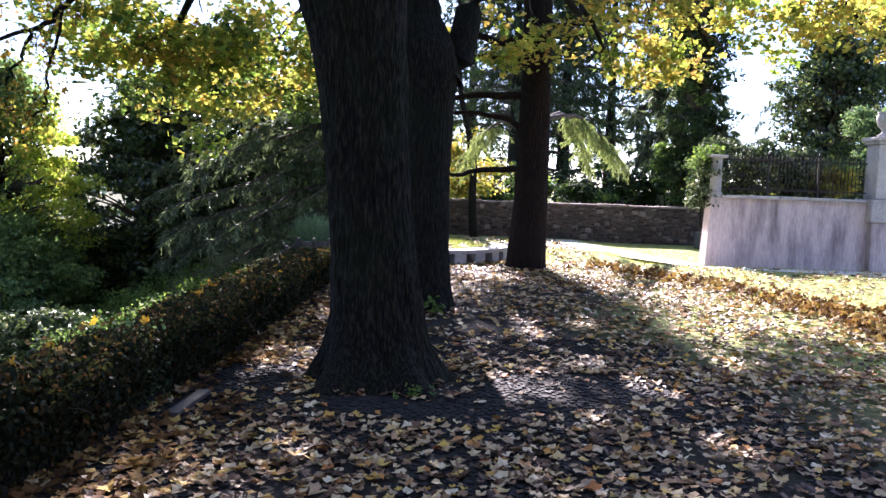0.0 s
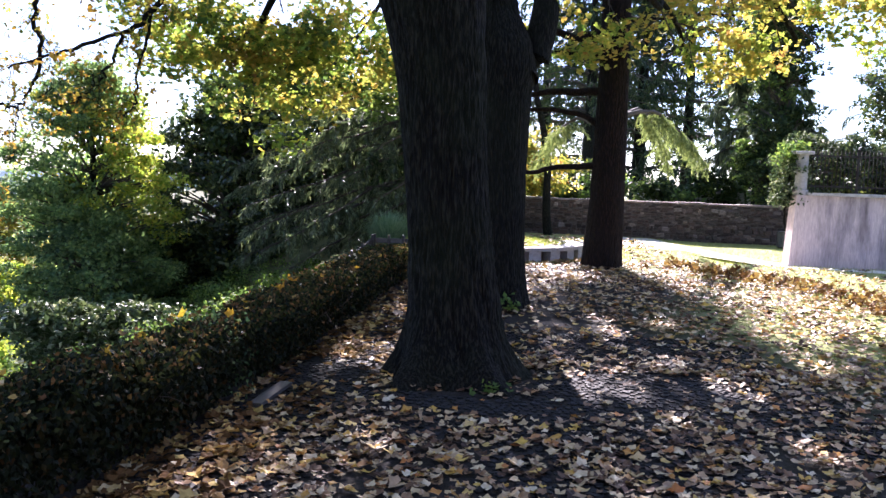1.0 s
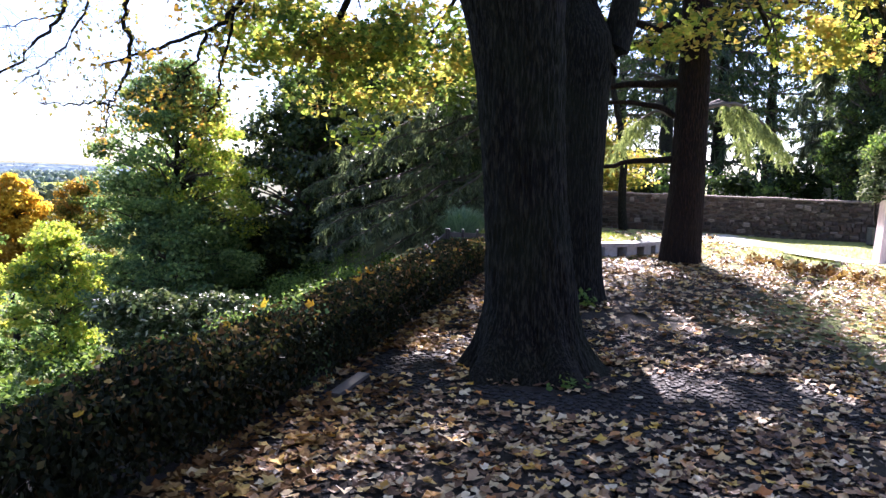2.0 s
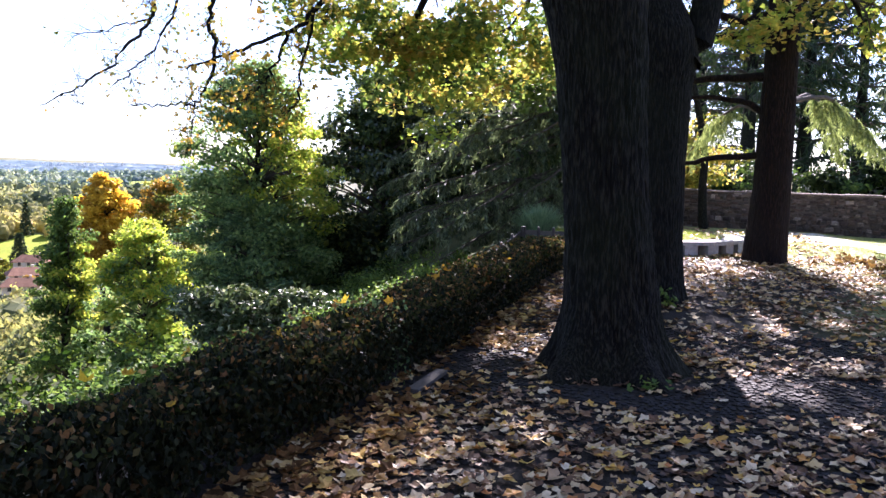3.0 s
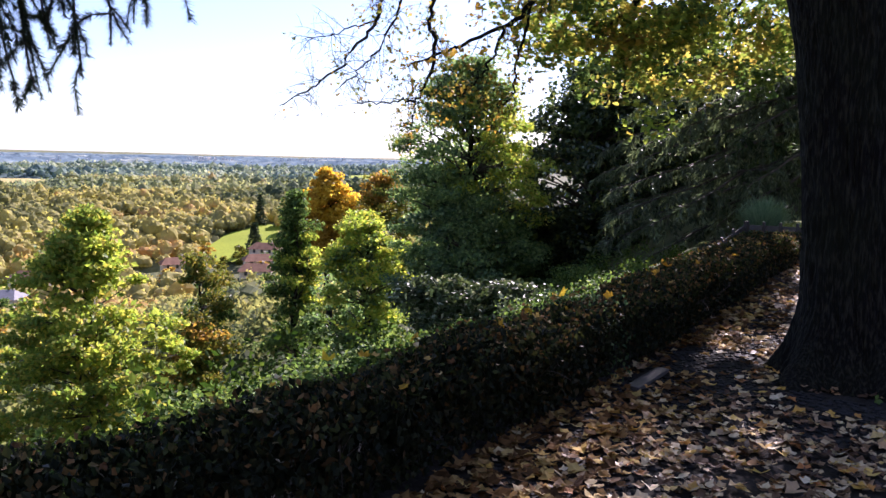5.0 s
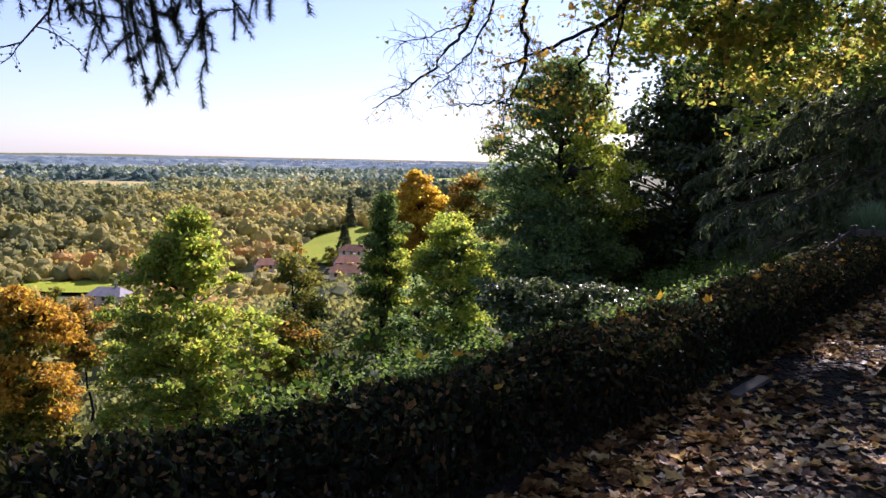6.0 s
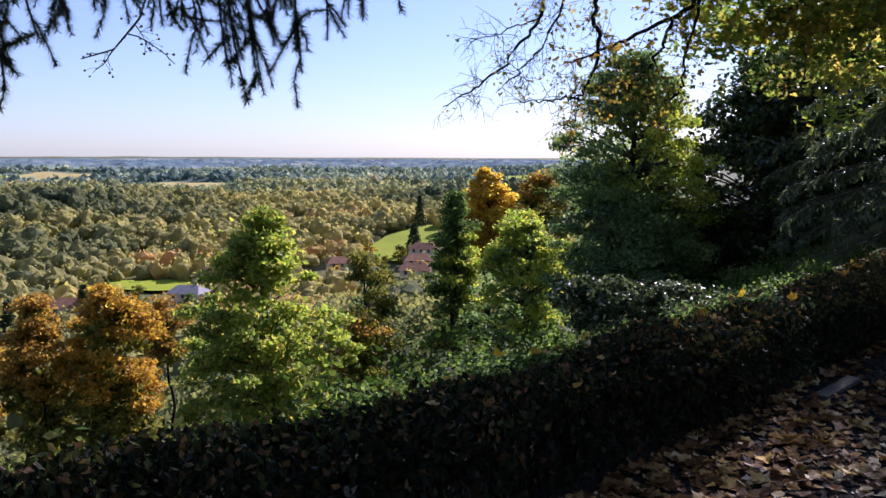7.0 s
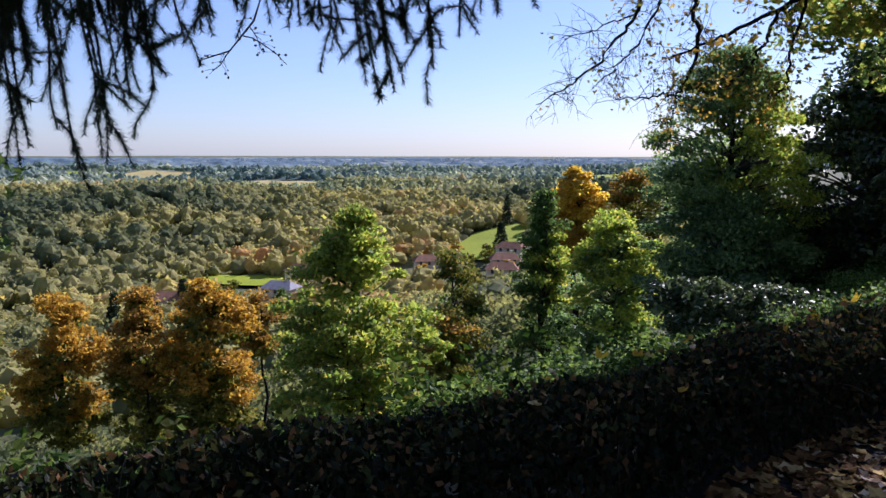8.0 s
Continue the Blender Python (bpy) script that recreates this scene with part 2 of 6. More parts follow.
def ground_material():
    """Dark soil by the hedge, lawn out in the open, woodland floor down the slope."""
    m, t, b = shader("ground")
    grain = noise_tex(t, 40, 6, 0.7)
    soil = ramp(t, [(0.35, (0.012, 0.011, 0.011)), (0.65, (0.042, 0.036, 0.030))], grain)
    lawn = ramp(t, [(0.35, (0.13, 0.16, 0.045)), (0.65, (0.32, 0.33, 0.12))], noise_tex(t, 9, 6, 0.7))
    wood = ramp(t, [(0.35, (0.035, 0.05, 0.018)), (0.65, (0.11, 0.11, 0.045))], noise_tex(t, 0.35, 8, 0.7))
    a = t.nodes.new("ShaderNodeAttribute")
    a.attribute_name = "cover"
    sep = t.nodes.new("ShaderNodeSeparateColor")
    t.links.new(a.outputs["Color"], sep.inputs[0])
    c = mixc(t, sep.outputs[0], soil, lawn)
    c = mixc(t, sep.outputs[1], c, wood)
    t.links.new(c, b.inputs["Base Color"])
    b.inputs["Roughness"].default_value = 0.95
    b.inputs["Specular IOR Level"].default_value = 0.15
    bump(t, b, grain, 0.6, 0.012)
    return m


M_GROUND = ground_material()


# ---------------------------------------------------------------- mesh helpers
def put_mesh(name, verts, faces, mat, parent=None, label="", smooth=False):
    me = bpy.data.meshes.new(name)
    me.from_pydata(np.asarray(verts, dtype=float).tolist(), [], np.asarray(faces).tolist() if isinstance(faces, np.ndarray) else faces)
    me.materials.append(mat)
    if smooth:
        me.polygons.foreach_set("use_smooth", [True] * len(me.polygons))
    me.update()
    ob = new(name, me)
    if parent is not None:
        ob.parent = parent
    if label:
        ob["label"] = label
    return ob


def part(name, bm, mat, parent=None, label="", smooth=False):
    me = bpy.data.meshes.new(name)
    bm.to_mesh(me)
    bm.free()
    me.materials.append(mat)
    if smooth:
        me.polygons.foreach_set("use_smooth", [True] * len(me.polygons))
    ob = new(name, me)
    if parent is not None:
        ob.parent = parent
    if label:
        ob["label"] = label
    return ob


def thing(name, label, category, at=(0, 0, 0), group=""):
    ob = tagged(new(name), label, category, group)
    ob.location = at
    return ob


def join(pieces):
    """Pieces of (verts, faces) with equal face sizes, as one."""
    vs, fs, k = [], [], 0
    for v, f in pieces:
        vs.append(v)
        fs.append(f + k)
        k += len(v)
    return np.concatenate(vs), np.concatenate(fs)


def turns(n, flat=None, gen=rng):
    """n random rotations; flat: how far in radians they may tip from lying flat."""
    if flat is None:
        q = gen.normal(size=(n, 4))
    else:
        yaw = gen.uniform(0, 2 * np.pi, n)
        tip, way = np.abs(gen.normal(0, flat, n)), gen.uniform(0, 2 * np.pi, n)
        a = np.stack([np.cos(tip / 2), np.sin(tip / 2) * np.cos(way), np.sin(tip / 2) * np.sin(way), 0 * tip], 1)
        c, s = np.cos(yaw / 2), np.sin(yaw / 2)
        q = np.stack([a[:, 0] * c, a[:, 1] * c + a[:, 2] * s, a[:, 2] * c - a[:, 1] * s, a[:, 0] * s], 1)
    q /= np.linalg.norm(q, axis=1)[:, None]
    w, x, y, z = q.T
    return np.stack([1 - 2 * (y * y + z * z), 2 * (x * y - w * z), 2 * (x * z + w * y), 2 * (x * y + w * z), 1 - 2 * (x * x + z * z), 2 * (y * z - w * x),
                     2 * (x * z - w * y), 2 * (y * z + w * x), 1 - 2 * (x * x + y * y)], 1).reshape(n, 3, 3)


def scatter(tv, tf, pos, size, rot):
    n, k = len(pos), len(tv)
    v = np.einsum("nij,kj->nki", rot, tv) * np.asarray(size).reshape(-1, 1, 1) + pos[:, None, :]
    f = tf[None] + (np.arange(n) * k)[:, None, None]
    return v.reshape(-1, 3), f.reshape(-1, tf.shape[1])


# a simple folded leaf, about 1 long
LEAF_V = np.array([(0, -0.5, 0), (0.32, -0.05, 0.07), (0, 0.5, 0), (-0.32, -0.05, 0.07)])
LEAF_F = np.array([(0, 1, 2), (0, 2, 3)])


def lobed(seed, lobes=5, curl=0.25):
    """A lobed leaf with a centre vein fold, about 1 across."""
    g = np.random.default_rng(seed)
    n = 2 * lobes + 1
    v = [(0, 0, 0)]
    for i in range(n):
        a = -np.pi / 2 + 0.35 + (2 * np.pi - 0.7) * i / (n - 1)
        r = (0.52 if i % 2 else 0.385) * g.uniform(0.88, 1.14)
        if i in (0, n - 1):
            r = 0.34
        x, y = r * np.cos(a), r * np.sin(a)
        v.append((x, y, curl * (x * x * g.uniform(0.2, 1.6) + y * y * g.uniform(-0.4, 1.4)) * 2))
    f = [(0, i, i + 1) for i in range(1, n)]
    return np.array(v), np.array(f)


def tube(path, sides=8):
    """A tapered tube along rows of (x, y, z, r)."""
    p = np.asarray(path, dtype=float)
    n = len(p)
    d = np.gradient(p[:, :3], axis=0)
    d /= np.linalg.norm(d, axis=1)[:, None] + 1e-9
    up = np.where(np.abs(d[:, 2:3]) > 0.9, np.array([[1.0, 0, 0]]), np.array([[0, 0, 1.0]]))
    u = np.cross(d, up)
    u /= np.linalg.norm(u, axis=1)[:, None] + 1e-9
    w = np.cross(d, u)
    a = np.arange(sides) * 2 * np.pi / sides
    v = p[:, None, :3] + p[:, None, 3:4] * (np.cos(a)[None, :, None] * u[:, None] + np.sin(a)[None, :, None] * w[:, None])
    i, j = np.meshgrid(np.arange(n - 1), np.arange(sides), indexing="ij")
    j2 = (j + 1) % sides
    f = np.stack([i * sides + j, i * sides + j2, (i + 1) * sides + j2, (i + 1) * sides + j], -1).reshape(-1, 4)
    return v.reshape(-1, 3), f


def limb(a, b, r0, r1, sag=0.0, wob=0.06, n=9, gen=rng):
    """A crooked branch from a to b: rows of (x, y, z, r). sag > 0: it arches up and then droops."""
    a, b = np.asarray(a, float), np.asarray(b, float)
    t = np.linspace(0, 1, n)[:, None]
    p = a + (b - a) * t
    length = np.linalg.norm(b - a)
    p[:, 2] += (sag * length * 4 * t * (1 - t))[:, 0]
    k = gen.normal(0, wob * length, (n, 3)) * (np.sin(np.pi * t) ** 0.7)
    k = 0.5 * k + 0.25 * np.roll(k, 1, 0) + 0.25 * np.roll(k, -1, 0)
    k[0] = k[-1] = 0
    return np.concatenate([p + k, r0 + (r1 - r0) * t ** 0.8], 1)


def twigs(path, count, length, r, gen=rng, droop=0.1, start=0.25):
    """Side twigs along a branch, and the points at their ends."""
    out, ends = [], []
    n = len(path)
    for s in gen.uniform(start, 1, count):
        i = min(int(s * (n - 1)), n - 2)
        o = path[i, :3] + (path[i + 1, :3] - path[i, :3]) * (s * (n - 1) - i)
        ahead = path[i + 1, :3] - path[i, :3]
        ahead /= np.linalg.norm(ahead) + 1e-9
        d = gen.normal(size=3) * 0.9 + ahead * 0.8
        d[2] -= droop
        d /= np.linalg.norm(d)
        e = o + d * length * gen.uniform(0.5, 1.2)
        out.append(limb(o, e, r, r * 0.3, 0.06, 0.07, 5, gen))
        ends.append(e)
    return out, np.array(ends)


def box(bm, x0, y0, z0, x1, y1, z1, bevel=0.0):
    r = bmesh.ops.create_cube(bm, size=1.0, matrix=Matrix.LocRotScale(((x0 + x1) / 2, (y0 + y1) / 2, (z0 + z1) / 2), None, (abs(x1 - x0), abs(y1 - y0), abs(z1 - z0))))
    if bevel:
        e = list({e for v in r["verts"] for e in v.link_edges})
        bmesh.ops.bevel(bm, geom=e, offset=bevel, segments=2, affect="EDGES", profile=0.6)


def one_box(x0, y0, z0, x1, y1, z1, bevel=0.0):
    bm = bmesh.new()
    box(bm, x0, y0, z0, x1, y1, z1, bevel)
    return bm


def lathe(bm, profile, sides=24, at=(0, 0, 0)):
    rings = [[bm.verts.new((at[0] + r * math.cos(2 * math.pi * k / sides), at[1] + r * math.sin(2 * math.pi * k / sides), at[2] + z)) for k in range(sides)] for r, z in profile]
    for a, b in zip(rings, rings[1:]):
        for k in range(sides):
            bm.faces.new((a[k], a[(k + 1) % sides], b[(k + 1) % sides], b[k]))
    bm.faces.new(list(reversed(rings[0])))
    bm.faces.new(rings[-1])


# ---------------------------------------------------------------- the lie of the land
def smooth(v):
    v = np.clip(v, 0, 1)
    return v * v * (3 - 2 * v)


def hedge_x(y):
    return np.interp(y, [-40, -3, 0, 1, 2.8, 5, 7, 10, 12.5, 16, 25, 60, 400], [-16, -3.45, -2.82, -2.6, -2.2, -2.05, -1.96, -1.80, -1.78, -2.7, -5.5, -18, -150])


HILLS = [(-400, 170, 5, 110), (-480, 205, 6, 75), (-420, 300, 4, 60), (-560, 110, 4.5, 95), (-640, 240, 2, 120), (-420, 400, 6, 80), (-330, 480, 8, 70), (-900, 1300, 6, 380), (-285, 285, 6, 45), (-200, 165, -9.5, 62), (-380, 480, 5, 60), (-470, 600, -4, 80), (-1500, 420, 10, 330), (-2100, 600, 14, 300), (-1000, 700, 2, 160)]


def land(x, y):
    x, y = np.asarray(x, float), np.asarray(y, float)
    up = 0.10 * smooth((y - 6) / 5) - smooth((x - 3.0) / 1.5) * 0.16 * smooth((y - 14.3) / 1.7) - 0.10 * smooth((y - 16) / 4) * (1 - smooth((x - 3.0) / 1.5))
    up = up + 0.20 * smooth((1.52 - np.hypot(x + 0.78, y - 14.75)) / 0.12)
    d = hedge_x(y) - 0.4 - x
    z = np.interp(d, [0, 0.5, 1.2, 5, 14, 40, 90, 150, 220, 320, 480, 700, 1200, 2600, 4900], [0, -0.10, -0.42, -2.15, -6.5, -18, -33, -40, -43, -42, -38.5, -42, -45, -44, -33])
    far = smooth((d - 120) / 400)
    roll = 3.0 * np.sin(x * 0.011 + 1.3) * np.sin(y * 0.009 + 0.4) + 2.0 * np.sin(x * 0.021 - y * 0.017)
    z = z + far * roll * np.clip(1.6 - d / 4000, 0.3, 1)
    for hx, hy, h, r in HILLS:
        z = z + h * np.exp(-((x - hx) ** 2 + (y - hy) ** 2) / (2 * r * r))
    return np.where(d > 0, z, up)


def gz(x, y):
    return float(land(x, y))


def ground():
    k = np.linspace(-1, 1, 211)
    s = np.sign(k) * (np.sinh(np.abs(k) * 7.2) / np.sinh(7.2)) * 4850
    xs, ys = np.meshgrid(s - 1.5, s + 6.0, indexing="ij")
    z = land(xs, ys)
    n = len(s)
    i, j = np.meshgrid(np.arange(n - 1), np.arange(n - 1), indexing="ij")
    f = np.stack([i * n + j, (i + 1) * n + j, (i + 1) * n + j + 1, i * n + j + 1], -1).reshape(-1, 4)
    v = np.stack([xs, ys, z], -1).reshape(-1, 3)
    ob = put_mesh("ground", v, f, M_GROUND, smooth=True)
    x, y = v[:, 0], v[:, 1]
    lawn = smooth((x - 1.2 - 0.5 * np.sin(y * 1.3)) / 2.0) * smooth((y - 3.5) / 4) + smooth((y - 13.3) / 1.0)
    cover = np.stack([np.clip(lawn, 0, 1), smooth((hedge_x(y) - 0.2 - x) / 0.8), 0 * x, 0 * x + 1], 1)
    at = ob.data.attributes.new("cover", "FLOAT_COLOR", "POINT")
    at.data.foreach_set("color", cover.astype(np.float32).ravel())
    tagged(ob, "leaf-strewn earth and lawn on a terrace above a wooded valley", "ground", kind="structure")


ground()


def gravel_path():
    """A pale path that comes from behind, runs along the white wall and bends off over the lawn."""
    line = [(11.0, 14.6), (9.0, 14.65), (7.5, 14.7), (6.0, 14.9), (4.9, 15.5), (4.1, 16.7), (3.4, 18.4), (2.9, 20.1), (2.4, 21.6)]
    p = np.array(line)
    d = np.gradient(p, axis=0)
    d /= np.linalg.norm(d, axis=1)[:, None]
    nrm = np.stack([-d[:, 1], d[:, 0]], 1)
    rows = []
    for side in np.linspace(-0.95, 0.95, 5):
        q = p + nrm * side
        rows.append(np.stack([q[:, 0], q[:, 1], land(q[:, 0], q[:, 1]) + 0.016 - 0.008 * abs(side)], 1))
    v = np.stack(rows, 1).reshape(-1, 3)
    i, j = np.meshgrid(np.arange(len(p) - 1), np.arange(4), indexing="ij")
    f = np.stack([i * 5 + j, i * 5 + j + 1, (i + 1) * 5 + j + 1, (i + 1) * 5 + j], -1).reshape(-1, 4)
    tagged(put_mesh("path", v, f, M_GRAVEL), "pale gravel path along the plastered wall", "path", kind="structure")


gravel_path()


# ---------------------------------------------------------------- walls, pillars, railings
def sky_blocking_walls():
    """Plain unseen walls behind the camera, added to keep sky light off the terrace."""
    tagged(part("sky_blocker_south", one_box(-4.5, -7.5, -0.3, 11.4, -7.0, 5.0), M_RUBBLE), "plain dark stone wall, unseen, added to block sky light", "wall", kind="structure")
    tagged(part("sky_blocker_east", one_box(11.0, -6.99, -0.3, 11.4, 9.0, 2.4), M_RUBBLE), "plain dark stone wall, unseen, added to block sky light", "wall", kind="structure")


sky_blocking_walls()


def plastered_wall():
    w = thing("garden_wall", "stained pale plaster retaining wall with stone coping and pillars", "wall")
    bm = bmesh.new()
    x0, x1, y0, y1 = 5.02, 13.0, 16.13, 16.55
    nx, nz = 40, 10
    grid = [[bm.verts.new((x0 + 0.09 * (k / nz) + (x1 - x0) * i / nx, y0 + 0.05 * k / nz + 0.012 * noise.noise((i * 0.7, k * 0.9, 1)), -0.35 + 1.68 * k / nz)) for k in range(nz + 1)] for i in range(nx + 1)]
    for i in range(nx):
        for k in range(nz):
            bm.faces.new((grid[i][k], grid[i + 1][k], grid[i + 1][k + 1], grid[i][k + 1]))
    b0, b1 = bm.verts.new((x0, 16.55, -0.35)), bm.verts.new((x0 + 0.09, 16.55, 1.33))
    bm.faces.new([b0] + [grid[0][k] for k in range(nz + 1)] + [b1])
    c1 = bm.verts.new((x1, 16.55, 1.33))
    bm.faces.new([b1] + [grid[i][nz] for i in range(nx + 1)] + [c1])
    part("body", bm, M_STUCCO, w)
    xs = np.linspace(5.30, 8.12, 6)
    for a, b in zip(xs, xs[1:]):
        part("coping_stone", one_box(a + 0.004, 16.08, 1.332, b - 0.004, 16.6, 1.39 + 0.006 * math.sin(a * 9), 0.012), M_STONE, w)
    xs = np.linspace(8.72, 12.9, 7)
    for a, b in zip(xs, xs[1:]):
        part("coping_stone", one_box(a + 0.004, 16.08, 1.332, b - 0.004, 16.6, 1.39, 0.012), M_STONE, w)


plastered_wall()


def round_pillar():
    p = thing("stone_pillar", "weathered stone pillar at the end of a railing", "pillar", (5.22, 16.34, 1.332))
    bm = bmesh.new()
    lathe(bm, [(0.14, 0.0), (0.14, 0.10), (0.115, 0.12), (0.11, 0.4), (0.108, 0.74), (0.118, 0.76), (0.118, 0.78)], 20)
    part("shaft", bm, M_STONE, p, smooth=False)
    part("cap", one_box(-0.17, -0.17, 0.781, 0.17, 0.17, 0.84, 0.015), M_STONE, p)


def gate_pier():
    p = thing("gate_pier", "tall pale stone pier with cornice", "pillar", (8.42, 16.25, -0.3))
    part("base_block", one_box(-0.22, -0.26, 0.0, 0.30, 0.34, 1.25, 0.02), M_STUCCO, p)
    part("plinth", one_box(-0.27, -0.31, 1.251, 0.35, 0.39, 1.70, 0.02), M_STONE, p)
    part("shaft", one_box(-0.16, -0.2, 1.701, 0.24, 0.28, 2.78, 0.02), M_STONE, p)
    bm = bmesh.new()
    box(bm, -0.2, -0.24, 2.781, 0.28, 0.32, 2.84, 0.012)
    box(bm, -0.25, -0.29, 2.842, 0.33, 0.37, 2.92, 0.02)
    part("cornice", bm, M_STONE, p)
    u = thing("stone_urn", "small weathered stone urn standing on a pier", "urn", (8.46, 16.29, 2.62))
    bm = bmesh.new()
    lathe(bm, [(0.13, 0), (0.13, 0.05), (0.06, 0.09), (0.05, 0.14), (0.12, 0.22), (0.16, 0.33), (0.165, 0.42), (0.13, 0.45), (0.15, 0.48), (0.15, 0.50)], 22)
    part("bowl", bm, M_STONE, u, smooth=True)


def railing():
    r = thing("iron_railing", "rusty dark iron railing with pointed bars", "railing")
    y = 16.34
    for z in (1.50, 2.08):
        part("rail", one_box(5.36, y - 0.012, z, 8.20, y + 0.012, z + 0.03), M_IRON, r)
    for x in (6.25, 7.25):
        bm = one_box(x - 0.02, y - 0.02, 1.39, x + 0.02, y + 0.02, 2.2)
        bmesh.ops.create_uvsphere(bm, u_segments=8, v_segments=6, radius=0.035, matrix=Matrix.Translation((x, y, 2.22)))
        part("post", bm, M_IRON, r)
    bm = bmesh.new()
    bmesh.ops.create_cone(bm, segments=6, radius1=0.009, radius2=0.009, depth=0.70, matrix=Matrix.Translation((0, 0, 0.35)))
    bmesh.ops.create_cone(bm, segments=6, radius1=0.016, radius2=0.0, depth=0.09, matrix=Matrix.Translation((0, 0, 0.745)))
    first = part("bar", bm, M_IRON, r)
    first.location = (5.42, y, 1.44)
    for k in range(1, 38):
        o = new("bar", first.data)
        o.parent = r
        o.location = (5.42 + 0.0735 * k, y, 1.44)


round_pillar()
gate_pier()
railing()


def rubble_wall():
    w = thing("stone_wall", "old dark rubble and brick boundary wall with mossy coping", "wall")
    part("core", one_box(-3.2, 22.26, -0.3, 12.0, 22.6, 0.93), M_MORTAR, w)
    for k in range(19):
        a = -3.2 + 0.8 * k
        part("coping_stone", one_box(a + 0.006, 22.18, 0.932, a + 0.794, 22.66, 0.985 + 0.012 * math.sin(k * 2.3), 0.012), M_RUBBLE, w)
    g = np.random.default_rng(3)
    shapes = []
    for s in range(8):
        bm = one_box(-0.5, -0.5, -0.5, 0.5, 0.5, 0.5)
        bmesh.ops.bevel(bm, geom=list(bm.edges), offset=0.12, segments=1, affect="EDGES")
        for v in bm.verts:
            v.co += Vector(g.normal(0, 0.035, 3))
        me = bpy.data.meshes.new("stone")
        bm.to_mesh(me)
        bm.free()
        me.materials.append(M_RUBBLE_STONE)
        shapes.append(me)
    made, z, rest = 0, -0.06, [[] for _ in shapes]
    while z < 0.90:
        h, x = g.uniform(0.045, 0.115), -2.6 + g.uniform(0, 0.2)
        while x < 7.8:
            l = g.uniform(0.06, 0.22)
            k, y, zz = int(g.integers(8)), 22.262 + g.uniform(-0.025, 0.012), z + h / 2 + g.normal(0, 0.02)
            size = (l * 0.95, 0.10, h * g.uniform(0.7, 1.1))
            if 2.2 < x < 5.6 and made < 300:
                o = new("stone", shapes[k])
                o.parent = w
                o.location, o.rotation_euler, o.scale = (x + l / 2, y, zz), (0, g.normal(0, 0.14), 0), size
                made += 1
            else:
                rest[k].append((x + l / 2, y, zz, *size))
            x += l + g.uniform(0.006, 0.03)
        z += h + 0.006
    out = []
    for me, rows in zip(shapes, rest):
        me.calc_loop_triangles()
        tv = np.array([v.co[:] for v in me.vertices])
        tf = np.array([t.vertices[:] for t in me.loop_triangles])
        r = np.array(rows)
        rot = np.zeros((len(r), 3, 3))
        rot[:, 0, 0], rot[:, 1, 1], rot[:, 2, 2] = r[:, 3], r[:, 4], r[:, 5]
        out.append(scatter(tv, tf, r[:, :3], np.ones(len(r)), rot))
    v, f = join(out)
    tagged(put_mesh("stone_field", v, f, M_RUBBLE_ISLE, w), kind="stuff")


def shed_and_clutter():
    s = thing("shed", "low grey garden building behind the boundary wall", "building")
    part("wall", one_box(4.4, 30, 0, 9.5, 33, 1.25), M_STONE, s)
    bm = one_box(4.2, 29.8, 1.252, 9.7, 33.2, 1.36, 0.02)
    part("roof", bm, M_SLATE, s)
    b = thing("tarpaulin", "pale blue sheet hung beside an ivy-covered tree", "sheet")
    bm = bmesh.new()
    rows = [[bm.verts.new((7.05 + 0.1 * i, 24.5 + 0.03 * math.sin(i * 2.1 + k), 0.2 + 0.2 * k)) for k in range(7)] for i in range(8)]
    back = [[bm.verts.new((v.co.x, v.co.y + 0.02, v.co.z)) for v in r] for r in rows]
    for i in range(7):
        for k in range(6):
            bm.faces.new((rows[i][k], rows[i + 1][k], rows[i + 1][k + 1], rows[i][k + 1]))
            bm.faces.new((back[i][k + 1], back[i + 1][k + 1], back[i + 1][k], back[i][k]))
    part("sheet", bm, M_BLUE, b)
    c = thing("litter_bin", "grey metal slatted litter bin by the boundary wall", "bin", (6.55, 21.3, gz(6.55, 21.3)))
    for k in range(10):
        a = 2 * math.pi * k / 10
        bm = one_box(-0.05, -0.008, 0.03, 0.05, 0.008, 0.40, 0.004)
        bmesh.ops.transform(bm, matrix=Matrix.Translation((0.17 * math.cos(a), 0.17 * math.sin(a), 0)) @ Matrix.Rotation(a + math.pi / 2, 4, "Z"), verts=bm.verts)
        part("slat", bm, M_BIN, c)
    bm = bmesh.new()
    lathe(bm, [(0.15, 0.0), (0.16, 0.02), (0.16, 0.38), (0.15, 0.38), (0.15, 0.03)], 16)
    part("liner", bm, M_IRON, c)
    bm = bmesh.new()
    lathe(bm, [(0.175, 0.39), (0.19, 0.40), (0.19, 0.43), (0.16, 0.43)], 20)
    part("rim", bm, M_BIN, c)


shed_and_clutter()


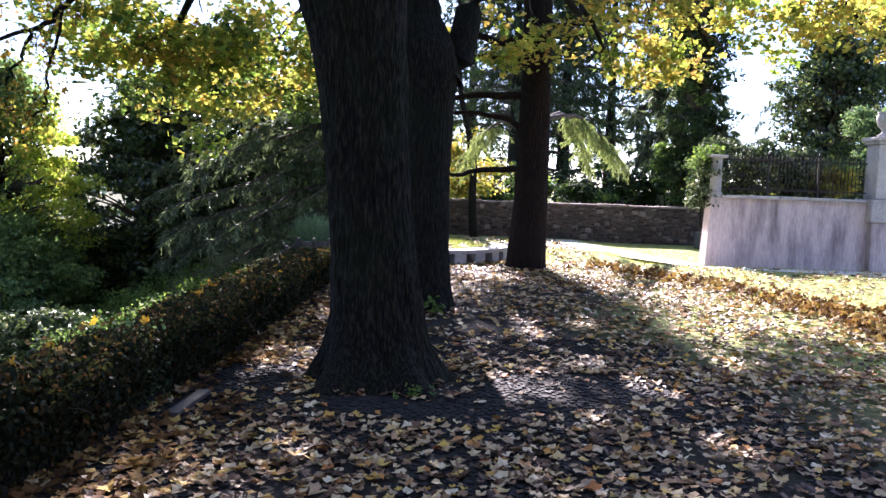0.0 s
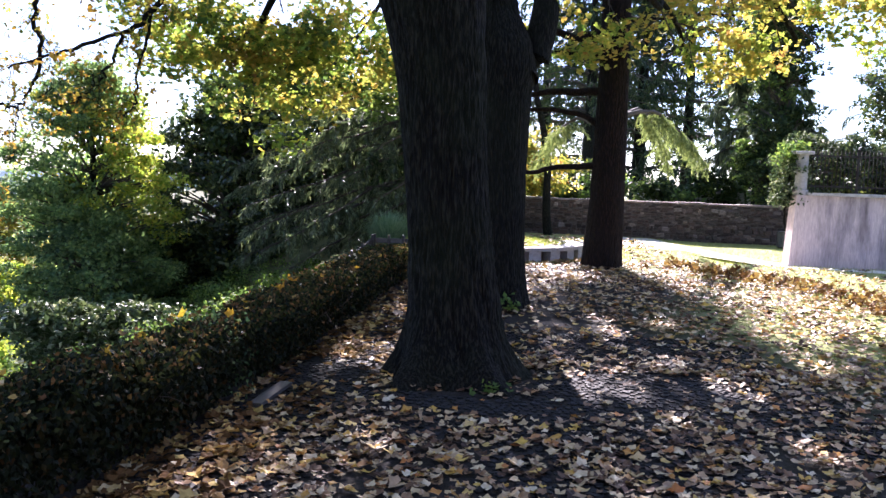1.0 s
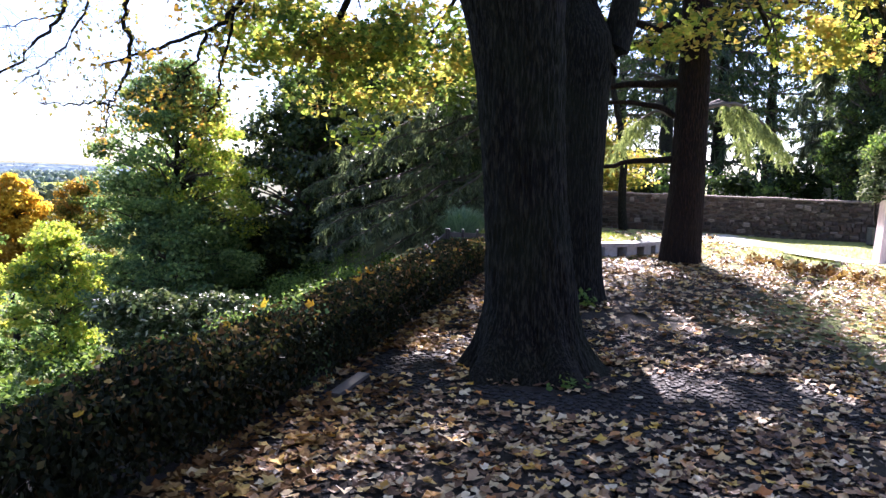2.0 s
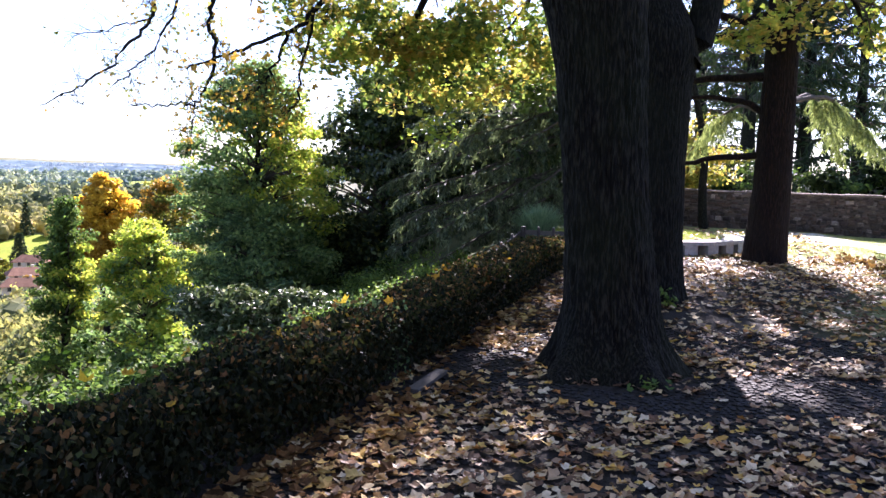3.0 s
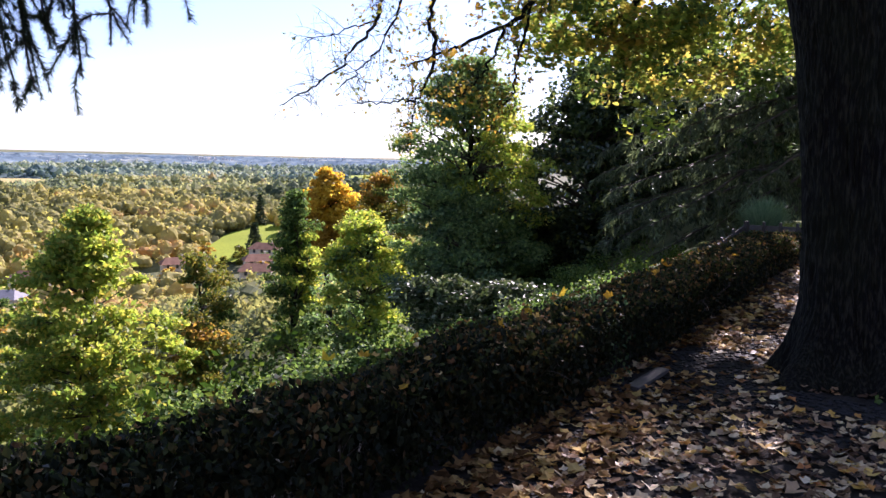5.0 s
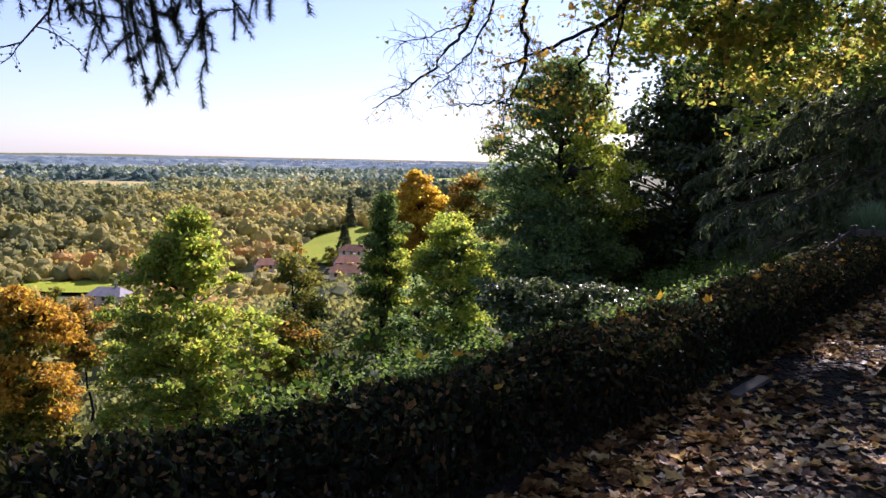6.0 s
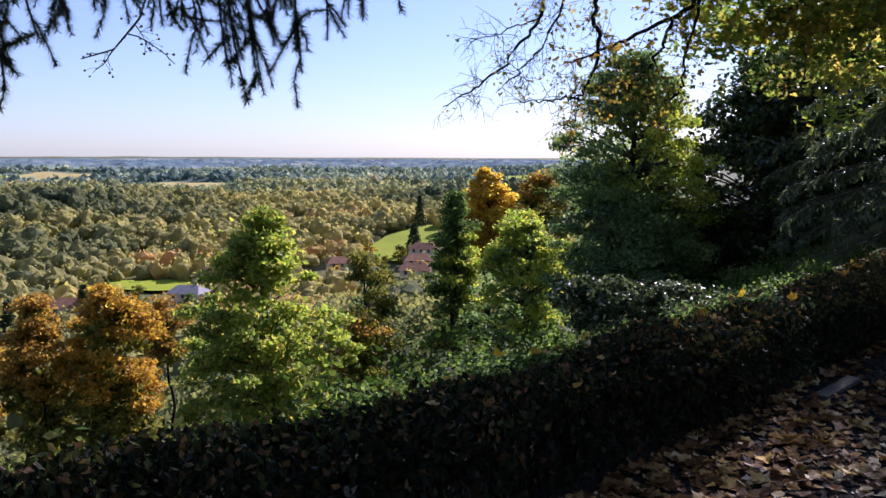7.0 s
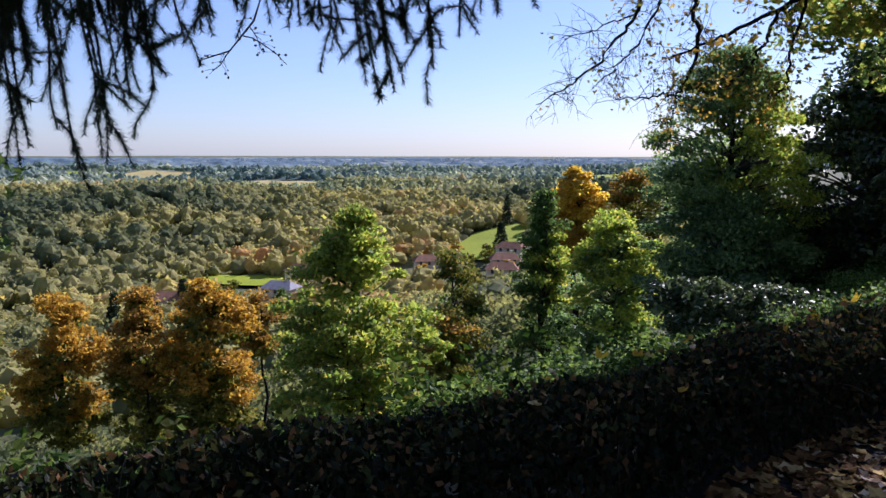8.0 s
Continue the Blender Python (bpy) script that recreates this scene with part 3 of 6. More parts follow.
def curved_bench():
    cx, cy, r = -0.78, 14.75, 1.845
    b = thing("stone_bench", "low curved pale stone bench on blocks round a lawn", "bench", (cx, cy, gz(0.3, 13.4) - 0.005))
    def wedge(a0, a1, r0, r1, z0, z1, n):
        bm = bmesh.new()
        cols = []
        for k in range(n + 1):
            a = a0 + (a1 - a0) * k / n
            cols.append([bm.verts.new((q * math.cos(a), q * math.sin(a), z)) for q, z in ((r0, z0), (r1, z0), (r1, z1), (r0, z1))])
        for p, q in zip(cols, cols[1:]):
            for k in range(4):
                bm.faces.new((p[k], p[(k + 1) % 4], q[(k + 1) % 4], q[k]))
        bm.faces.new(cols[0][::-1])
        bm.faces.new(cols[-1])
        bmesh.ops.recalc_face_normals(bm, faces=bm.faces)
        return bm
    edges = np.radians(np.linspace(-105, 14, 7))
    for a, c in zip(edges, edges[1:]):
        part("seat_slab", wedge(a + 0.004, c - 0.004, r - 0.33, r, 0.185, 0.245, 6), M_STONE, b)
    for a in np.radians(np.linspace(-99, 8, 9)):
        part("block", wedge(a - 0.062, a + 0.062, r - 0.29, r - 0.03, -0.03, 0.184, 2), M_STONE, b)
    part("core", wedge(math.radians(-104), math.radians(13), r - 0.30, r - 0.22, -0.03, 0.184, 20), M_MORTAR, b)


curved_bench()


def low_fence():
    f = thing("wooden_fence", "low dark wooden fence with pale worn rails", "fence")
    runs = [((-2.50, 13.3), (-0.6, 13.45), 9, 0.0), ((-2.53, 13.27), (-2.98, 12.15), 5, -0.46)]
    for (ax, ay), (bx, by), n, fall in runs:
        for k in range(n):
            s = k / (n - 1)
            x, y, z = ax + (bx - ax) * s, ay + (by - ay) * s, 0.08 + fall * s
            low = min(z - 0.1, gz(x, y) - 0.05)
            part("post", one_box(x - 0.022, y - 0.022, low, x + 0.022, y + 0.022, z + 0.36, 0.006), M_FENCE, f)
        a, c = Vector((ax, ay, 0.08)), Vector((bx, by, 0.08 + fall))
        for h, mat in ((0.12, M_FENCE), (0.26, M_PLANK if not fall else M_FENCE)):
            bm = one_box(-0.5, -0.014, -0.04, 0.5, 0.014, 0.04, 0.0)
            d = c - a
            m = Matrix.Translation((a + c) / 2 + Vector((0, 0.037, h))) @ d.to_track_quat("X", "Z").to_matrix().to_4x4() @ Matrix.Diagonal((d.length, 1, 1, 1))
            bmesh.ops.transform(bm, matrix=m, verts=bm.verts)
            part("rail", bm, mat, f)


low_fence()


# ---------------------------------------------------------------- trees
def trunk_mesh(profile, flare, lobes, seed, sides=190, rows=110, groove=0.022):
    """A furrowed trunk. profile: rows of z, x, y, radius; flare: how far the roots spread."""
    g = np.random.default_rng(seed)
    p = np.array(profile, float)
    z = p[0, 0] + (p[-1, 0] - p[0, 0]) * (np.linspace(0, 1, rows) ** 1.4)
    cx, cy, r = (np.interp(z, p[:, 0], p[:, k]) for k in (1, 2, 3))
    a = np.arange(sides) * 2 * np.pi / sides
    A, Z = np.meshgrid(a, z)
    R = r[:, None] * np.ones_like(A)
    phase = g.uniform(0, 6.28, 3)
    base = np.exp(-np.clip(Z - p[0, 0], 0, None) / 0.17)
    R += flare * base * (0.35 + 0.65 * np.clip(np.cos(A * lobes + phase[0]) * 0.8 + np.cos(A * (lobes - 2) + phase[1]) * 0.5, 0, 1.2))
    R *= 1 + 0.025 * np.cos(3 * A + phase[2] + Z * 0.6) + 0.015 * np.cos(5 * A - Z)
    for i in range(R.shape[0]):
        for j in range(R.shape[1]):
            n1 = noise.noise((A[i, j] * 9, Z[i, j] * 1.7, seed))
            n2 = noise.noise((A[i, j] * 13 + 1.1 * noise.noise((A[i, j] * 3, Z[i, j] * 5, 2)), Z[i, j] * 3.6, seed + 5))
            R[i, j] += groove * (0.45 * n1 + 1.0 * (0.5 - abs(n2) * 2))
    v = np.stack([cx[:, None] + R * np.cos(A), cy[:, None] + R * np.sin(A), Z], -1).reshape(-1, 3)
    i, j = np.meshgrid(np.arange(rows - 1), np.arange(sides), indexing="ij")
    j2 = (j + 1) % sides
    f = np.stack([i * sides + j, i * sides + j2, (i + 1) * sides + j2, (i + 1) * sides + j], -1).reshape(-1, 4)
    return v, f


# small openings cut in the canopy to throw sun flecks on these places
OPENINGS = [(0.45, 5.7, 0.17), (0.7, 5.6, 0.1), (1.5, 5.7, 0.16), (1.4, 5.95, 0.13), (1.6, 4.55, 0.14), (0.8, 7.6, 0.16), (0.75, 8.1, 0.14), (1.4, 8.2, 0.2), (2.3, 6.85, 0.2), (1.15, 11.9, 0.2), (1.2, 6.7, 0.1), (1.75, 7.5, 0.13), (0.2, 4.1, 0.08), (0.95, 4.9, 0.1), (2.0, 5.4, 0.1)]


def shaded(pos):
    """False for the high leaves that would stand in an opening."""
    keep = np.ones(len(pos), bool)
    run = pos[:, 2] / to_sun.z
    for x, y, room in OPENINGS:
        keep &= ((pos[:, 0] - x - to_sun.x * run) ** 2 + ((pos[:, 1] - y - to_sun.y * run) * to_sun.z) ** 2 > room ** 2) | (pos[:, 2] < 2.2)
    return keep


def foliage(centres, radius, per, size, gen, squash=0.7, lobed_leaf=False, flat=None):
    """Clumps of leaves round the centres."""
    centres = np.asarray(centres, float)
    n = len(centres) * per
    c = np.repeat(centres, per, 0)
    q = gen.normal(size=(n, 3))
    q /= np.linalg.norm(q, axis=1)[:, None]
    q *= (gen.uniform(0, 1, n) ** 0.55)[:, None] * np.repeat(gen.uniform(0.6, 1.25, len(centres)), per)[:, None] * radius
    q[:, 2] *= squash
    pos = c + q
    s = size * gen.uniform(0.6, 1.25, n)
    rot = turns(n, flat, gen)
    keep = shaded(pos)
    pos, s, rot, n = pos[keep], s[keep], rot[keep], int(keep.sum())
    if not lobed_leaf:
        return scatter(LEAF_V, LEAF_F, pos, s, rot)
    half = n // 3
    out = []
    for k in range(3):
        tv, tf = lobed(k + 11, 5 if k else 3)
        sl = slice(k * half, (k + 1) * half if k < 2 else n)
        out.append(scatter(tv, tf, pos[sl], s[sl], rot[sl]))
    return join(out)


def shade_tree(name, label, profile, flare, lobes, seed, limbs, clumps, bark_mat, leaf=0.13, groove=0.022):
    """A big tree: furrowed trunk, limbs as rows of (start, end, radius, sag, number of twigs), leaf clumps by material."""
    t = thing(name, label, "tree")
    g = np.random.default_rng(seed)
    v, f = trunk_mesh(profile, flare, lobes, seed, groove=groove)
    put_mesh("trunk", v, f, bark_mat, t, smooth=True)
    small = []
    for a, b, r, sag, count in limbs:
        path = limb(a, b, r, r * 0.28, sag, 0.045, 14, g)
        vv, ff = tube(path, 10)
        put_mesh("branch", vv, ff, bark_mat, t, smooth=True)
        if count:
            tw, ends = twigs(path, count, 0.9, max(0.012, r * 0.22), g, 0.25)
            small += [tube(p, 5) for p in tw]
            for p in tw:
                more, _ = twigs(p, 3, 0.4, 0.006, g, 0.2)
                small += [tube(q, 4) for q in more]
    if small:
        vv, ff = join(small)
        tagged(put_mesh("twig_mass", vv, ff, M_TWIG, t), kind="stuff")
    for mat, pts, rad, per, lobed_leaf in clumps:
        vv, ff = foliage(pts, rad, per, leaf, g, 0.6, lobed_leaf, 1.0 if lobed_leaf else None)
        tagged(put_mesh("foliage", vv, ff, mat, t), kind="stuff")
    return t


def around(points, count, spread, gen):
    """Clump centres strewn round the given places."""
    p = np.asarray(points, float)
    return p[gen.integers(0, len(p), count)] + gen.normal(0, 1, (count, 3)) * np.asarray(spread)


g1 = np.random.default_rng(21)
left_bough = [(-5.6, 14.3, 3.8), (-4.9, 13.8, 3.4), (-5.2, 14.6, 3.5), (-4.1, 12.0, 2.7), (-3.0, 15.0, 3.8), (-3.5, 13.2, 2.9), (-3.7, 11.7, 3.0), (-3.3, 15.4, 3.4), (-4.2, 12.6, 2.8), (-3.2, 13.4, 3.2), (-3.7, 12.5, 2.6), (-2.2, 12.8, 3.1), (-2.6, 13.4, 3.5), (-4.1, 11.5, 3.25), (-4.8, 11.3, 3.4), (-3.1, 11.8, 2.95), (-2.7, 11.9, 3.3), (-5.2, 11.6, 3.2), (-3.7, 11.2, 3.5)]
right_bough = [(1.0, 11.6, 3.0), (1.65, 12.0, 3.3), (2.8, 12.2, 3.1), (3.65, 11.6, 3.4), (3.8, 11.0, 3.45), (2.2, 12.2, 3.1), (0.4, 11.4, 3.4), (4.9, 11.0, 3.55), (5.4, 10.9, 3.3), (1.85, 11.5, 3.75), (4.6, 11.2, 3.6), (5.6, 11.0, 3.7), (6.1, 11.2, 3.5), (5.0, 11.3, 3.8)]
tip_bough = [(-5.9, 9.5, 2.9), (-6.1, 9.4, 2.5), (-5.6, 9.6, 3.2)]
# leaf clumps above view, added to keep sun off the hedge and ground
screen_one = np.array([(x + g1.normal(0, 0.3), y + g1.normal(0, 0.4), 6.6 + (0.5 if x < -4.7 else 0) + g1.normal(0, 0.45)) for x in np.arange(-8.2, -1.0, 0.72) for y in np.arange(8.4, 16.9 if x < -2.5 else 18.5, 1.15)])
screen_one = np.concatenate([screen_one, np.array([(x + g1.normal(0, 0.2), y + g1.normal(0, 0.3), 7.7 + g1.normal(0, 0.3)) for x in np.arange(-4.4, -0.4, 0.95) for y in np.arange(9.0, 18.5, 1.3)])])
screen_gap = np.array([(0.0, 13.0, 5.6), (-0.1, 14.6, 6.6), (0.3, 13.6, 6.0), (0.5, 15.0, 6.8), (0.7, 14.0, 6.2), (0.4, 12.2, 5.2), (-0.4, 13.6, 6.2)])
screen_two = np.stack([g1.uniform(-0.7, 1.1, 14), g1.uniform(12, 18, 14), g1.uniform(5.8, 8.2, 14)], 1)
roof_one = np.stack([g1.uniform(-6.5, 0.6, 26), g1.uniform(6.5, 13, 26), g1.uniform(4.8, 8.0, 26)], 1)
# unseen leaves over the camera, added to hold off sky light
overhead = np.concatenate([np.stack([g1.uniform(-5.5, 5.5, 40), g1.uniform(-7, 7.0, 40), g1.uniform(4.6, 8.5, 40)], 1), np.stack([g1.uniform(-7.0, 1.0, 80), g1.uniform(-5, 6.0, 80), g1.uniform(4.8, 7.5, 80)], 1)])
roof_two = np.stack([g1.uniform(-3.5, 0.1, 30), g1.uniform(8.0, 16.5, 30), g1.uniform(5.2, 8.6, 30)], 1)

def opened(centres, room):
    keep = np.ones(len(centres), bool)
    for x, y, _ in OPENINGS[:9]:
        run = centres[:, 2] / to_sun.z
        keep &= np.hypot(centres[:, 0] - (x + to_sun.x * run), centres[:, 1] - (y + to_sun.y * run)) > room
    return centres[keep]


# further unseen clumps, set where their shadows cover chosen patches of ground
shade = np.array([(x + g1.normal(0, 0.15), y + g1.normal(0, 0.2), 6.4 + g1.uniform(0, 0.9)) for y in np.arange(11.6, 17.8, 0.6) for x in np.arange(0.8, 2.3 - 0.38 * max(0, y - 15.3), 0.42)])
cover = np.array([(-2.8, 15.0, 6.7), (-3.0, 15.7, 7.1), (-2.6, 14.4, 6.4)] + [(x, y, 6.3 + 0.25 * (y - 16.5)) for x in (-1.3, -0.7) for y in (16.8, 17.7, 18.6, 19.5)])
roof_one, screen_one, roof_two, screen_two = (opened(c, 0.35) for c in (roof_one, screen_one, roof_two, screen_two))
screen_gap = np.concatenate([opened(screen_gap, 0.35), cover, opened(shade, 0.35)])

old_lime = shade_tree("lime_tree", "old tree with furrowed dark trunk and yellowing leaves",
           [(-0.06, -0.50, 5.93, 0.40), (0.11, -0.52, 5.95, 0.385), (0.28, -0.53, 5.95, 0.345), (0.49, -0.535, 5.95, 0.322), (0.9, -0.57, 5.95, 0.300), (1.3, -0.61, 5.95, 0.288), (1.7, -0.645, 5.95, 0.292),
            (2.1, -0.675, 5.95, 0.308), (2.45, -0.725, 5.95, 0.338), (2.7, -0.765, 5.95, 0.375), (3.2, -0.82, 5.95, 0.42), (3.6, -0.83, 5.97, 0.35), (4.2, -0.80, 6.0, 0.26)], 0.42, 6, 4,
           [((-0.95, 5.95, 2.9), (-3.9, 8.2, 4.6), 0.17, 0.08, 8), ((-0.9, 6.1, 3.4), (-4.2, 12.0, 2.9), 0.14, 0.18, 10),
            ((-0.8, 6.0, 3.8), (-5.6, 13.2, 3.6), 0.13, 0.14, 10), ((-0.7, 6.0, 4.0), (0.5, 9.5, 8.0), 0.16, 0.02, 8), ((-0.85, 5.95, 4.0), (-2.4, 8.0, 7.6), 0.15, 0.02, 8), ((-0.8, 5.9, 4.1), (-2.6, 0.5, 6.6), 0.13, 0.05, 8), ((-0.8, 5.9, 4.1), (2.2, 1.5, 6.8), 0.13, 0.05, 8)],
           [(M_YELLOW, around(left_bough, 46, (0.62, 0.6, 0.36), g1), 0.5, 78, True), (M_LIME, around(left_bough, 36, (0.65, 0.6, 0.42), g1), 0.5, 78, True), (M_CANOPY, around(left_bough, 36, (0.65, 0.6, 0.45), g1), 0.5, 78, True),
            (M_RUST, around(tip_bough, 6, (0.5, 0.4, 0.5), g1), 0.5, 6, True), (M_LIME, np.concatenate([roof_one, screen_one]), 0.95, 235, False), (M_CANOPY, overhead, 1.3, 170, False)], M_BARK, leaf=0.115)

shade_tree("lime_tree", "forked deciduous tree with dark furrowed trunk and yellow autumn leaves",
           [(0.0, -0.28, 8.85, 0.30), (0.2, -0.29, 8.85, 0.285), (0.6, -0.30, 8.85, 0.27), (1.5, -0.32, 8.85, 0.262), (2.3, -0.31, 8.85, 0.275), (2.6, -0.30, 8.85, 0.31), (2.85, -0.33, 8.85, 0.30), (3.2, -0.42, 8.87, 0.20), (4.5, -0.52, 8.9, 0.16)], 0.14, 5, 9,
           [((-0.12, 8.85, 2.55), (0.95, 9.3, 5.2), 0.19, 0.0, 4), ((-0.28, 8.85, 2.75), (-0.28, 9.2, 5.0), 0.08, 0.0, 4), ((0.45, 9.1, 4.0), (3.6, 12.0, 3.5), 0.11, 0.14, 12), ((0.3, 9.0, 3.6), (2.2, 12.2, 3.2), 0.08, 0.16, 10),
            ((0.8, 9.3, 5.0), (5.4, 11.2, 3.7), 0.09, 0.16, 12), ((-0.5, 8.9, 4.3), (-3.2, 14.6, 3.8), 0.10, 0.14, 9), ((-0.5, 8.9, 4.4), (0.4, 12.0, 8.2), 0.14, 0.02, 7)],
           [(M_YELLOW, around(right_bough, 38, (0.75, 0.4, 0.25), g1) + np.array([0.0, 0.0, 0.28]), 0.46, 85, True), (M_LIME, around(right_bough, 19, (0.75, 0.6, 0.3), g1) + np.array([0.0, 0.0, 0.3]), 0.42, 80, True), (M_LIME, np.concatenate([roof_two, screen_two, screen_gap]), 0.95, 260, False)], M_BARK_DARK, leaf=0.105, groove=0.013)


def crooked(points, r0, r1, steps=7, gen=rng, wob=0.02):
    """A branch that bends smoothly through the given points."""
    p = np.asarray(points, float)
    q = np.concatenate([[2 * p[0] - p[1]], p, [2 * p[-1] - p[-2]]])
    out = []
    for k in range(1, len(q) - 2):
        for u in np.arange(steps) / steps:
            a, b, c, d = q[k - 1], q[k], q[k + 1], q[k + 2]
            out.append(0.5 * (2 * b + (c - a) * u + (2 * a - 5 * b + 4 * c - d) * u * u + (3 * b - a - 3 * c + d) * u ** 3))
    out.append(p[-1])
    out = np.array(out) + gen.normal(0, wob, (len(out), 3))
    return np.concatenate([out, np.linspace(r0, r1, len(out))[:, None]], 1)


def drooping_limbs():
    """The long limbs of the old tree that droop towards the valley, with twiglets and their last leaves."""
    g = np.random.default_rng(73)
    rows = [([(-3.8, 8.15, 4.55), (-4.3, 9.7, 4.1), (-4.78, 10.17, 3.5), (-5.15, 9.99, 3.07), (-5.84, 9.61, 2.75), (-6.27, 9.33, 2.53)], 0.055, 0.010, 34),
            ([(-5.15, 9.99, 3.07), (-5.26, 9.93, 2.67), (-5.45, 9.83, 2.37), (-5.67, 9.71, 2.17)], 0.026, 0.008, 16),
            ([(-4.85, 10.14, 3.4), (-4.97, 10.08, 2.76), (-5.05, 10.04, 2.19), (-5.17, 9.98, 2.0)], 0.024, 0.008, 18),
            ([(-3.85, 8.2, 4.6), (-5.5, 9.5, 4.1), (-6.01, 9.5, 3.31), (-5.95, 9.54, 2.72), (-6.12, 9.43, 2.15), (-6.39, 9.25, 2.08), (-6.85, 9.05, 2.05)], 0.045, 0.006, 40),
            ([(-6.12, 9.43, 2.18), (-6.25, 9.5, 1.95), (-6.35, 9.56, 1.62)], 0.010, 0.004, 14),
            ([(-3.9, 8.2, 4.6), (-6.1, 9.2, 4.1), (-6.53, 9.15, 3.39), (-6.72, 9.01, 2.86), (-7.16, 8.67, 2.33), (-7.78, 8.5, 1.98)], 0.042, 0.006, 34),
            ([(-6.4, 9.2, 3.7), (-6.37, 9.26, 3.22), (-6.68, 9.04, 2.6), (-6.98, 8.9, 2.3)], 0.022, 0.006, 24),
            ([(-6.6, 9.1, 3.15), (-7.0, 8.8, 2.95), (-7.45, 8.6, 2.85)], 0.012, 0.004, 12)]
    fine, spots, green = [], [], []
    for pts, r0, r1, count in rows:
        path = crooked(pts, r0, r1, 7, g)
        v, f = tube(path, 8)
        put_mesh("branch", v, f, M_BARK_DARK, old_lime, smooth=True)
        tw, ends = twigs(path, int(count * 1.3), 0.48, 0.005, g, 0.25, 0.3)
        for p in tw:
            more, e = twigs(p, 4, 0.22, 0.0035, g, 0.35, 0.2)
            fine += [tube(p, 4)] + [tube(q, 3) for q in more]
            spots += [q[-1, :3] for q in more] + [p[-1, :3], p[2, :3]]
    v, f = join(fine)
    tagged(put_mesh("twig_mass", v, f, M_BARK_DARK, old_lime), kind="stuff")
    spots = np.array(spots)
    keep = g.uniform(0, 1, len(spots)) < np.clip(0.26 + (spots[:, 0] + 6.2) * 0.3, 0.05, 0.8) + 0.3 * smooth((spots[:, 2] - 2.9) / 0.6)
    spots = spots[keep]
    for k, mat in enumerate((M_OLIVE, M_RUST, M_YELLOW)):
        p = np.repeat(spots[k::3], 3, 0)
        p = p + g.normal(0, 0.05, p.shape)
        tv, tf = lobed(61 + k, 3, 0.5)
        v, f = scatter(tv, tf, p, 0.058 * g.uniform(0.6, 1.25, len(p)), turns(len(p), None, g))
        tagged(put_mesh("last_leaves", v, f, mat, old_lime, "sparse yellow and brown leaves"), kind="stuff")


drooping_limbs()


def shoots(at, n, spread, seed):
    g = np.random.default_rng(seed)
    t = thing("sapling_shoot", "small green leafy shoot at the foot of a trunk", "plant", at)
    c = g.normal(0, spread, (n, 3))
    c[:, 2] = np.abs(c[:, 2]) + 0.03
    stem = [tube(limb((0, 0, -0.02), p, 0.003, 0.0015, 0.05, 0.03, 5, g), 4) for p in c[:8]]
    v, f = join(stem)
    put_mesh("stem", v, f, M_TWIG, t)
    tv, tf = lobed(5, 5, 0.3)
    v, f = scatter(tv, tf, c, 0.07 * g.uniform(0.7, 1.3, n), turns(n, 0.7, g))
    tagged(put_mesh("leaf_mass", v, f, M_GREEN, t), kind="stuff")


shoots((-0.20, 5.42, 0.0), 16, 0.05, 1)
shoots((-0.14, 8.42, 0.04), 26, 0.07, 2)


def spray_cloud(paths, per, gen, length=0.34, width=0.055, hang=0.8):
    """Needled sprays that hang from branches: narrow folded strips of three segments."""
    tv = np.array([(0, 0, 0), (0.5, -0.4, 0.05), (0, -1.0, 0), (-0.5, -0.4, 0.05)])
    tf = np.array([(0, 1, 2), (0, 2, 3)])
    pos, direction = [], []
    for p in paths:
        n = len(p)
        s = gen.uniform(0.12, 1, per) * (n - 1.001)
        i = s.astype(int)
        o = p[i, :3] + (p[i + 1, :3] - p[i, :3]) * (s - i)[:, None]
        ah = p[i + 1, :3] - p[i, :3]
        ah /= np.linalg.norm(ah, axis=1)[:, None] + 1e-9
        d = gen.normal(0, 0.55, (per, 3)) + ah * 0.7
        d[:, 2] -= hang
        pos.append(o)
        direction.append(d / np.linalg.norm(d, axis=1)[:, None])
    pos, y = np.concatenate(pos), -np.concatenate(direction)
    keep = shaded(pos)
    pos, y = pos[keep], y[keep]
    r = gen.normal(size=y.shape)
    x = np.cross(y, r)
    x /= np.linalg.norm(x, axis=1)[:, None] + 1e-9
    z = np.cross(x, y)
    ln = length * gen.uniform(0.5, 1.3, len(pos))
    rot = np.stack([x * (width / ln)[:, None] * 1.6, y, z * 0.3], -1)
    return scatter(tv, tf, pos, ln, rot)


